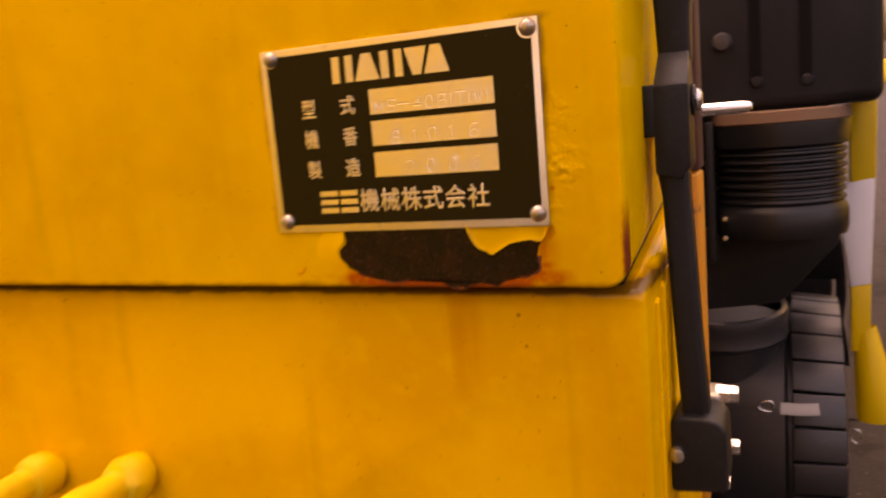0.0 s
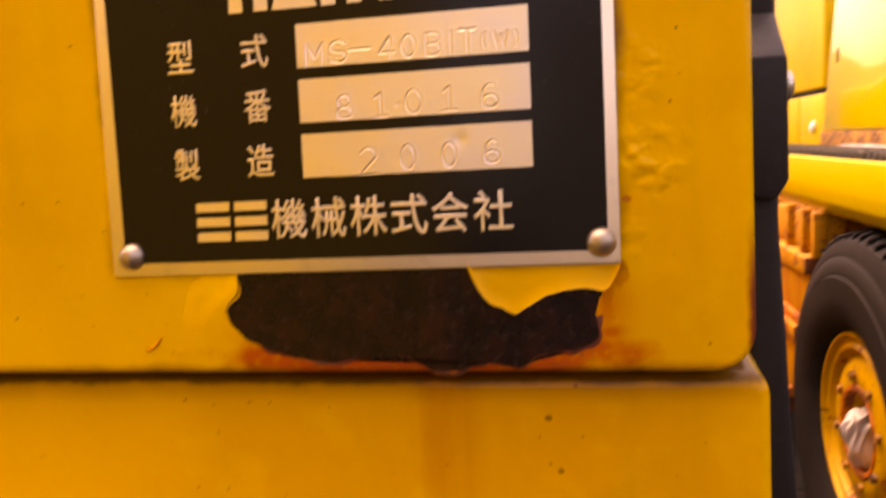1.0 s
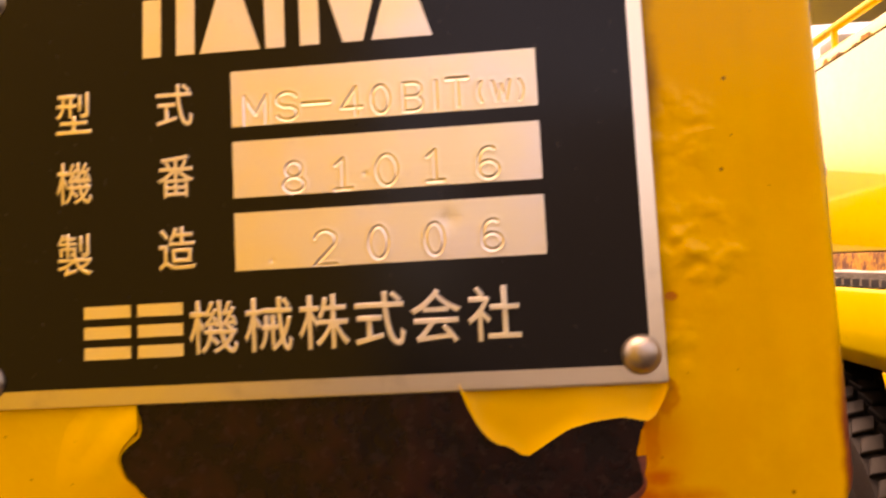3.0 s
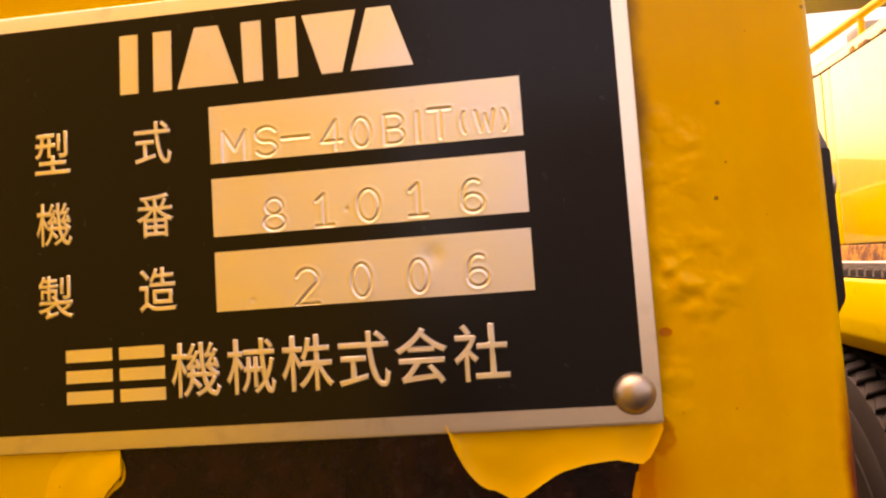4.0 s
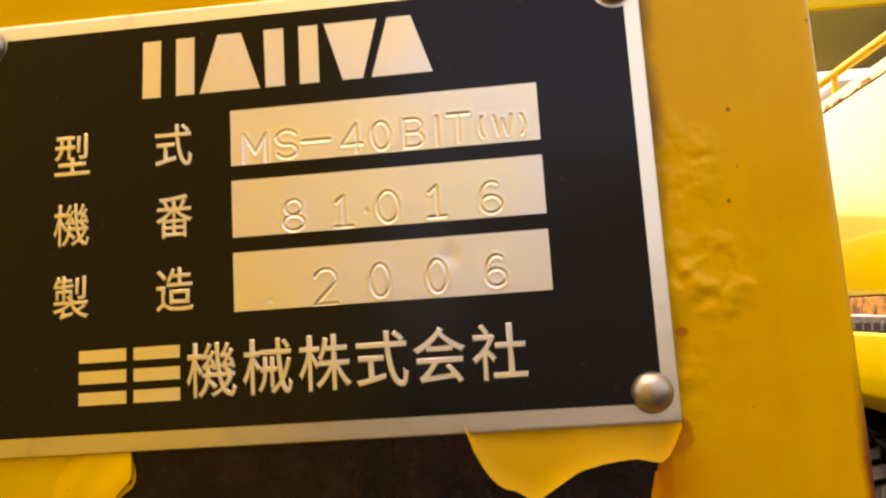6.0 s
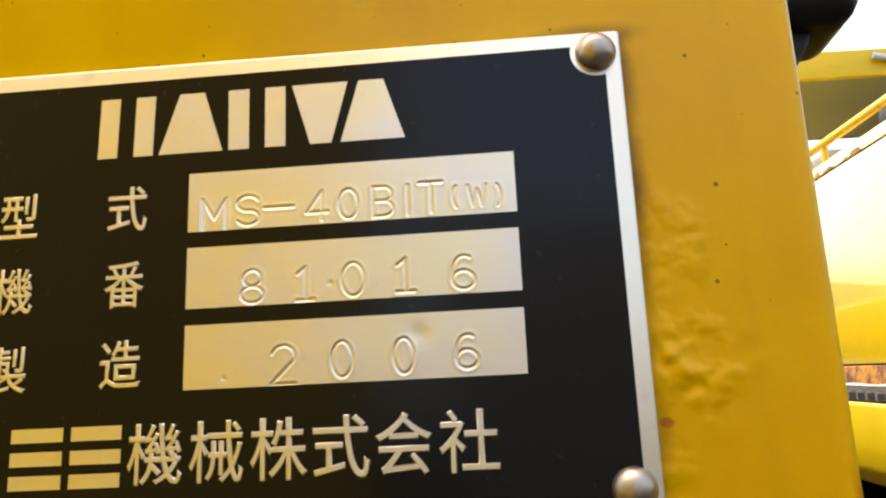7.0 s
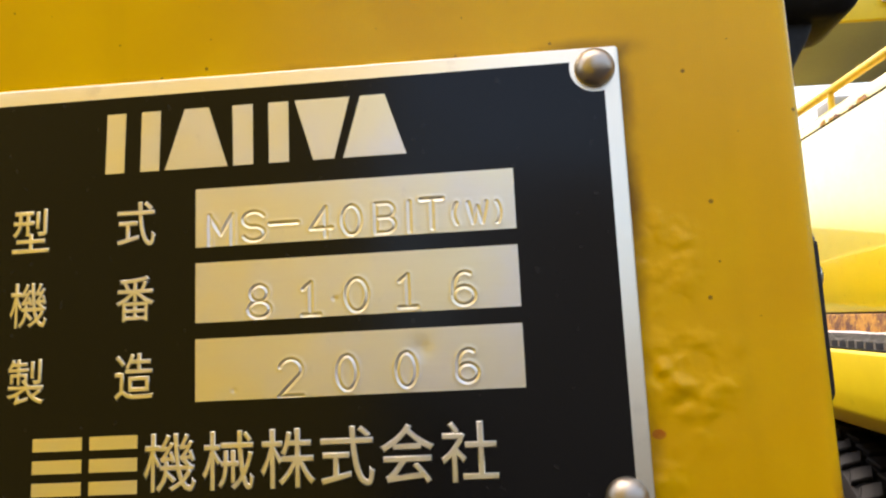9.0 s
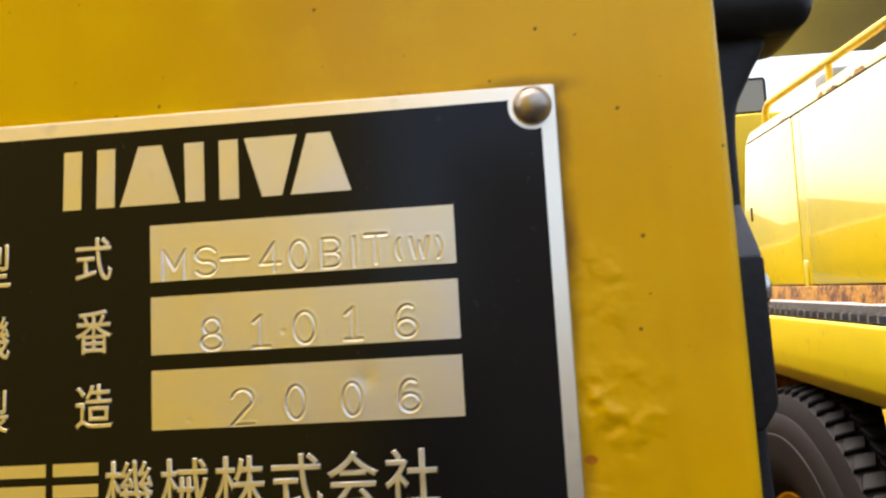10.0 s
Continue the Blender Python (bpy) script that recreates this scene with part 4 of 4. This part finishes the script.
# fender beam: a folded section with a sloping lower flange
bm = bmesh.new()
profile = [(X0, 0.938), (X0 + 0.24, 0.938), (X0 + 0.24, 0.795), (X0 + 0.030, 0.785), (X0 + 0.004, 0.820), (X0, 0.856)]
a = [bm.verts.new((x, 0.98, z)) for x, z in profile]
b = [bm.verts.new((x, 6.6, z)) for x, z in profile]
bm.faces.new(a)
bm.faces.new(b[::-1])
for i in range(len(profile)):
    j = (i + 1) % len(profile)
    bm.faces.new((a[i], b[i], b[j], a[j]))
bmesh.ops.recalc_face_normals(bm, faces=bm.faces[:])
bmesh.ops.bevel(bm, geom=bm.edges[:], offset=0.006, segments=3, affect="EDGES", profile=0.5)
part("fender_beam", bm, yellow_beam, roller, "yellow folded fender beam")
bm = block(X0 + 0.01, X0 + 0.24, 1.325, 1.345, 0.16, 0.790, 0.003)
for v in bm.verts:
    v.co.y -= 0.42 * (0.79 - v.co.z)
part("flap", bm, yellow_worn, roller, "yellow sloping wheel-arch plate")

# slatted running board on the beam
board = part("running_board", block(X0 + 0.012, XH - 0.02, 1.0, 6.5, 0.934, 0.942, 0.001), inside, roller, "black slatted running board")
bm = bmesh.new()
for i in range(8):
    u = i / 7
    v0 = 0.022 * math.sin(u * math.pi * 1.0)
    block(X0 + 0.016 + 0.022 * i, X0 + 0.0385 + 0.022 * i, v0 - 0.005, v0 + 0.004, 0.0, 0.013, 0.0, 1, bm)
first = part("slat", bm, slat_grey, board, "worn grey curved slat")
first.location = (0, 1.02, 0.942)
for k in range(1, 107):
    ob = new("slat", first.data)
    ob.parent = board
    ob.location = (0, 1.02 + k * 0.040, 0.942)
    ob["label"] = "worn grey curved slat"
for x in (X0 + 0.06, X0 + 0.12):
    part("slat_rib", block(x, x + 0.006, 1.0, 5.4, 0.942, 0.952, 0.001), slat_grey, board)
bm = block(XH - 0.026, XH - 0.008, 1.0, 2.62, 0.938, 0.957, 0.003)
bmesh.ops.subdivide_edges(bm, edges=[e for e in bm.edges if abs((e.verts[0].co - e.verts[1].co).y) > 1], cuts=60)
for v in bm.verts:
    v.co.z += 0.003 * noise.noise(Vector((0, v.co.y * 9, 0)))
part("edge_strip", bm, pale_strip, roller, "pale worn edge strip")
part("sill", block(XH - 0.004, XH + 0.10, 1.05, 2.91, 0.940, 1.000, 0.003), rusted, roller, "rusted sill under the hood")

# hood: door panels under a deck


def hood_panel(y0, y1):
    bm = bmesh.new()
    corners = rounded([(y0, 1.004), (y1, 1.004), (y1 - (0.155 if y1 > 2.8 else 0.0), 1.503), (y0, 1.503)], 0.012, 4)
    front = [bm.verts.new((XH, y, z)) for y, z in corners]
    f = bm.faces.new(front)
    got = bmesh.ops.extrude_face_region(bm, geom=[f])
    bmesh.ops.translate(bm, verts=[v for v in got["geom"] if isinstance(v, bmesh.types.BMVert)], vec=(0.03, 0, 0))
    bmesh.ops.recalc_face_normals(bm, faces=bm.faces[:])
    edges = [e for e in bm.edges if all(abs(v.co.x - XH) < 1e-6 for v in e.verts)]
    bmesh.ops.bevel(bm, geom=edges, offset=0.003, segments=2, affect="EDGES", profile=0.5)
    return part("hood_panel", bm, yellow, roller, "glossy yellow hood door")


hood_panel(2.2755, 2.890)
hood_panel(1.25, 2.206)
part("door_post", block(XH + 0.002, XH + 0.03, 2.2125, 2.2735, 1.004, 1.503, 0.002), yellow, roller)
part("door_post", block(XH + 0.002, XH + 0.03, 1.1865, 1.2435, 1.004, 1.503, 0.002), yellow, roller)
part("post_weld", block(XH - 0.003, XH + 0.01, 2.236, 2.262, 0.975, 1.075, 0.003), yellow, roller)
part("hood_body", block(XH + 0.02, XH + 1.0, 1.19, 2.72, 0.94, 1.506, 0.01), inside, roller)
bm = bmesh.new()
prof = [(XH, 1.5075), (XH + 0.006, 1.540), (XH + 0.030, 1.554), (XH + 1.0, 1.563), (XH + 1.0, 1.5075)]
p = [bm.verts.new((x, 1.18, z)) for x, z in prof]
q = [bm.verts.new((x, 2.735 if i == 0 else 2.69, z)) for i, (x, z) in enumerate(prof)]
bm.faces.new(p)
bm.faces.new(q[::-1])
for i in range(len(prof)):
    j = (i + 1) % len(prof)
    bm.faces.new((p[i], q[i], q[j], p[j]))
bmesh.ops.recalc_face_normals(bm, faces=bm.faces[:])
bmesh.ops.bevel(bm, geom=bm.edges[:], offset=0.004, segments=2, affect="EDGES", profile=0.5)
part("hood_deck", bm, yellow, roller, "glossy yellow hood top")
part("deck_gap", block(XH + 0.003, XH + 0.02, 1.19, 2.72, 1.501, 1.510, 0.0), inside, roller)
for y, w, h in ((1.62, 0.020, 0.006), (1.80, 0.034, 0.011), (1.86, 0.018, 0.005), (1.97, 0.040, 0.008), (2.04, 0.016, 0.012), (2.34, 0.030, 0.004), (1.40, 0.026, 0.007)):
    ring = [(w * math.cos(q) * (1 + 0.4 * noise.noise(Vector((y * 9, q * 1.3, 0)))), max(0.0, h * math.sin(q)) * (1 + 0.6 * noise.noise(Vector((y * 5, q * 2.1, 4))))) for q in (k * math.pi / 14 for k in range(15))]
    bm = outline(ring, 0.0, 0.0012)
    bm.transform(pose(XH - 0.0004, y, 1.5085, 0, 0, -90))
    part("rust_chip", bm, rusted, roller)
part("door_slot", block(XH - 0.0015, XH + 0.01, 2.712, 2.736, 1.229, 1.279, 0.003), inside, roller, "dark latch slot")
rail = along([(XH + 0.02, 2.56, 1.545), (XH + 0.02, 2.552, 1.580), (XH + 0.02, 2.52, 1.602), (XH + 0.02, 2.41, 1.602), (XH + 0.02, 1.6, 1.590), (XH + 0.02, 1.25, 1.590)], 0.0115, 12)
rail_ob = part("handrail", rail, yellow_worn, roller, "yellow tube handrail")
for y in (2.02, 1.55, 1.27):
    part("rail_post", along([(XH + 0.02, y, 1.54), (XH + 0.02, y, 1.592)], 0.009, 10), yellow_worn, rail_ob)
for y, c in ((2.10, canopy_grey), (1.66, plastic), (1.25, canopy_grey)):
    part("deck_fitting", block(XH + 0.06, XH + 0.13, y, y + 0.13, 1.554, 1.604, 0.008), c, roller, "small grey deck fitting")

# operator's stand in front of the hood
part("stand", block(XH + 0.006, XH + 0.8, 2.912, 6.5, 1.155, 1.655, 0.012), yellow_stand, roller, "yellow sheet-metal operator stand")
# dark strip stands in for the shaded gap below the stand
part("stand_gap", block(XH + 0.012, XH + 0.8, 2.912, 6.4, 1.136, 1.157, 0.002), inside, roller)
part("stand_base", block(XH + 0.008, XH + 0.8, 2.905, 3.235, 0.940, 1.138, 0.006), yellow_stand, roller)
part("stand_base", block(XH + 0.008, XH + 0.8, 3.250, 6.4, 0.940, 1.138, 0.006), yellow_stand, roller)
console = part("console", block(XH + 0.080, XH + 0.345, 3.50, 3.62, 1.762, 1.940, 0.022, 4), plastic, roller, "black instrument console")
part("console_face", block(XH + 0.100, XH + 0.325, 3.496, 3.502, 1.780, 1.922, 0.002), canopy_grey, console, "grey console face")
part("console_lamp", lathe([(0, 0), (0.020, 0), (0.022, 0.004), (0.016, 0.009), (0, 0.011)], 24, pose(XH + 0.135, 3.497, 1.868, 90, 0, 0)), white_band, console, "round white lamp")
part("console_foot", block(XH + 0.16, XH + 0.26, 3.52, 3.60, 1.652, 1.77, 0.004), plastic, console)
part("marker_lamp", lathe([(0, 0), (0.022, 0), (0.024, 0.005), (0.018, 0.012), (0, 0.015)], 24, pose(XH + 0.007, 3.03, 1.018, 0, -90, 0)), white_band, roller, "small white marker lamp")
part("marker_lamp", lathe([(0, 0), (0.016, 0), (0.017, 0.008), (0.012, 0.014), (0, 0.016)], 20, pose(XH + 0.007, 3.44, 1.125, 0, -90, 0)), white_band, roller)

# canopy, slightly skewed to the hood
SKEW = pose(0.70, 3.26, 0, 0, 0, 3)
for name, bm, material, label in (
        ("canopy_edge", block(0.0, 2.0, 0.0, 0.03, 2.235, 2.362, 0.006), yellow_stand, "yellow canopy fascia"),
        ("canopy_roof", block(0.002, 1.998, 0.03, 1.0, 2.237, 2.34, 0.004), canopy_grey, "grey canopy roof"),
        ("canopy_brace", along([(1.00, -0.012, 2.325), (1.14, -0.014, 2.29)], 0.026, 10, False, None, 0.5), canopy_grey, "grey bracket"),
        ("canopy_post", block(1.50, 1.56, 0.75, 0.81, 1.5, 2.24, 0.006), yellow_worn, "")):
    bm.transform(SKEW)
    part(name, bm, material, roller, label)

# steps that hang from the beam
ladder = part("steps", block(X0 + 0.02, X0 + 0.30, 2.135, 4.1, 0.652, 0.792, 0.004), yellow_rusty, roller, "rusty yellow hanging steps")
part("recess", block(X0 + 0.012, X0 + 0.03, 2.63, 2.80, 0.662, 0.780, 0.002), rust_dark, ladder, "dark rusted recess")
for y0, y1 in ((2.130, 2.168), (2.255, 2.360), (2.425, 2.615), (2.81, 4.0)):
    part("upright", block(X0 - 0.006, X0 + 0.03, y0 - 0.012 if y0 > 2.2 else y0, y0 + 0.03, 0.656, 0.786, 0.004), yellow_rusty, ladder)
    part("panel", block(X0 + 0.002, X0 + 0.03, y0 + 0.034, y1, 0.672, 0.772, 0.005), yellow_rusty, ladder)
for y0, y1 in ((2.175, 2.232), (2.370, 2.402)):
    part("slit", block(X0 + 0.014, X0 + 0.03, y0, y1, 0.664, 0.780, 0.002), rust_dark, ladder)
for k, (top, y, foot) in enumerate(((0.655, 2.165, 2.262), (0.430, 2.275, 2.375), (0.175, 2.385, 2.385))):
    part("tread", block(X0 - 0.020, X0 + 0.28, y + 0.004, 4.2, top - 0.050, top, 0.004), yellow_rusty, ladder)
    part("tread_end", block(X0 - 0.0195, X0 + 0.278, y, y + 0.0055, top - 0.0495, top - 0.0005, 0.001), rust_dark, ladder, "brown rusted step end")
    if k < 2:
        low = (0.430, 0.175)[k]
        bm = block(X0 - 0.002, X0 + 0.26, y + 0.01, 2.82, low, top - 0.05, 0.003)
        for v in bm.verts:
            if v.co.y < 2.6:
                v.co.y += (foot - y - 0.01) * (top - 0.05 - v.co.z) / (top - 0.05 - low)
        part("riser", bm, riser_paint, ladder, "orange riser streaked with rust")
        part("riser_back", block(X0 + 0.06, X0 + 0.26, 2.80, 4.1, low, top - 0.05, 0.003), yellow_rusty, ladder)
        part("riser_foot", block(X0 - 0.012, X0 + 0.01, foot, 2.86, low, low + 0.035, 0.006), rust_end, ladder, "rust along the foot of the riser")

# steered front wheel
STEER = pose(X0 + 0.004, 1.845, 0.266, 0, 0, 2) @ pose(0, 0, 0, 0, -90, 0)
wheel = part("wheel", lathe([(0.0, -0.19), (0.098, -0.19), (0.101, -0.030), (0.104, -0.022), (0.111, -0.019), (0.160, -0.022), (0.178, -0.032), (0.190, -0.036), (0.198, -0.030), (0.205, -0.018), (0.211, -0.016), (0.219, -0.023), (0.230, -0.022), (0.239, -0.010), (0.246, -0.010), (0.2455, -0.030), (0.236, -0.20), (0.0, -0.20)], 72, STEER), rim_paint, roller, "worn yellow steel rim")
bm = lathe([(0.236, -0.26), (0.2465, -0.018), (0.275, 0.010), (0.330, 0.023), (0.385, 0.022), (0.388, 0.019), (0.394, 0.020), (0.430, 0.010), (0.436, 0.005), (0.443, 0.005), (0.478, -0.012), (0.490, -0.035), (0.492, -0.14), (0.490, -0.245), (0.470, -0.28), (0.33, -0.30), (0.236, -0.26)], 120, STEER)
tyre = part("tyre", bm, tyre_rubber, wheel, "dusty black block-tread tyre")
tread = {}
blocks = 66
for i in range(blocks):
    a = 2 * math.pi * i / blocks
    for j, (h0, h1, shift) in enumerate(((-0.060, -0.018, 0.0), (-0.114, -0.070, 0.5), (-0.170, -0.124, 0.0), (-0.234, -0.180, 0.5))):
        if j not in tread:
            bm = block(0.484, 0.503, -0.0185, 0.0185, h0, h1, 0.003, 1)
            for v in bm.verts:
                v.co.z += 0.006 * (1 if v.co.y > 0 else -1) * (1 if j % 2 else -1)
                if j == 0 and v.co.z > -0.03:
                    v.co.x -= 0.010
            ob = part("tread_block", bm, tyre_rubber, tyre)
            tread[j] = ob.data
        else:
            ob = new("tread_block", tread[j])
            ob.parent = tyre
        ob.matrix_local = STEER @ Matrix.Rotation(a + shift * 2 * math.pi / blocks, 4, "Z")
# near-black disc: the shade of the hub opening is put into its colour
part("hub", lathe([(0.0, -0.130), (0.070, -0.132), (0.086, -0.138), (0.097, -0.148), (0.097, -0.188), (0.0, -0.188)], 32, STEER), inside, wheel, "hub coloured dark for the shade in its recess")
bm = bmesh.new()
bmesh.ops.create_icosphere(bm, subdivisions=5, radius=1.0)
for v in bm.verts:
    n = v.co.copy()
    fold = 1 - abs(noise.noise(Vector((n.x * 1.2 + n.y * 1.9, n.y * 1.6 - n.x * 0.7, n.z * 1.7)))) * 2.2
    k = 0.92 + 0.22 * noise.noise(n * 1.3 + Vector((4, 1, 2))) + 0.22 * fold + 0.05 * noise.noise(n * 5)
    v.co = STEER @ Vector((n.x * 0.074 * k - 0.020, n.y * 0.036 * k + 0.010, n.z * 0.048 * k - 0.040))
rag = part("rag", bm, cloth, None, "", False)
rag.data.polygons.foreach_set("use_smooth", [True] * len(rag.data.polygons))
tagged(rag, "crumpled dirty-white cotton rag stuffed in the wheel hub", "rag")
for i in range(8):
    a = 2 * math.pi * (i + 0.3) / 8
    part("wheel_nut", hexagon(STEER @ pose(0.137 * math.cos(a), 0.137 * math.sin(a), -0.023), 0.021, 0.014), rusted, wheel, "rusty wheel nut")
part("hub_ring", lathe([(0.099, -0.040), (0.0995, -0.021), (0.1035, -0.0165), (0.114, -0.0165), (0.1165, -0.0195), (0.1165, -0.030)], 48, STEER), rust_end, wheel, "orange rusted ring round the hub opening")
part("valve", along([STEER @ Vector((-0.02, 0.206, -0.020)), STEER @ Vector((-0.02, 0.236, 0.002))], 0.003, 8), inside, wheel)
part("axle", block(X0 + 0.2, X0 + 1.2, 1.80, 1.91, 0.20, 0.32, 0.01), inside, roller)
part("chassis", block(X0 + 0.28, X0 + 1.2, 1.1, 4.2, 0.28, 0.93, 0.01), inside, roller, "dark chassis behind the wheel")
# the wheel on the far side
far = copy_thing(wheel, pose(2 * X0 + 1.5, 3.71, 0, 0, 0, 180))
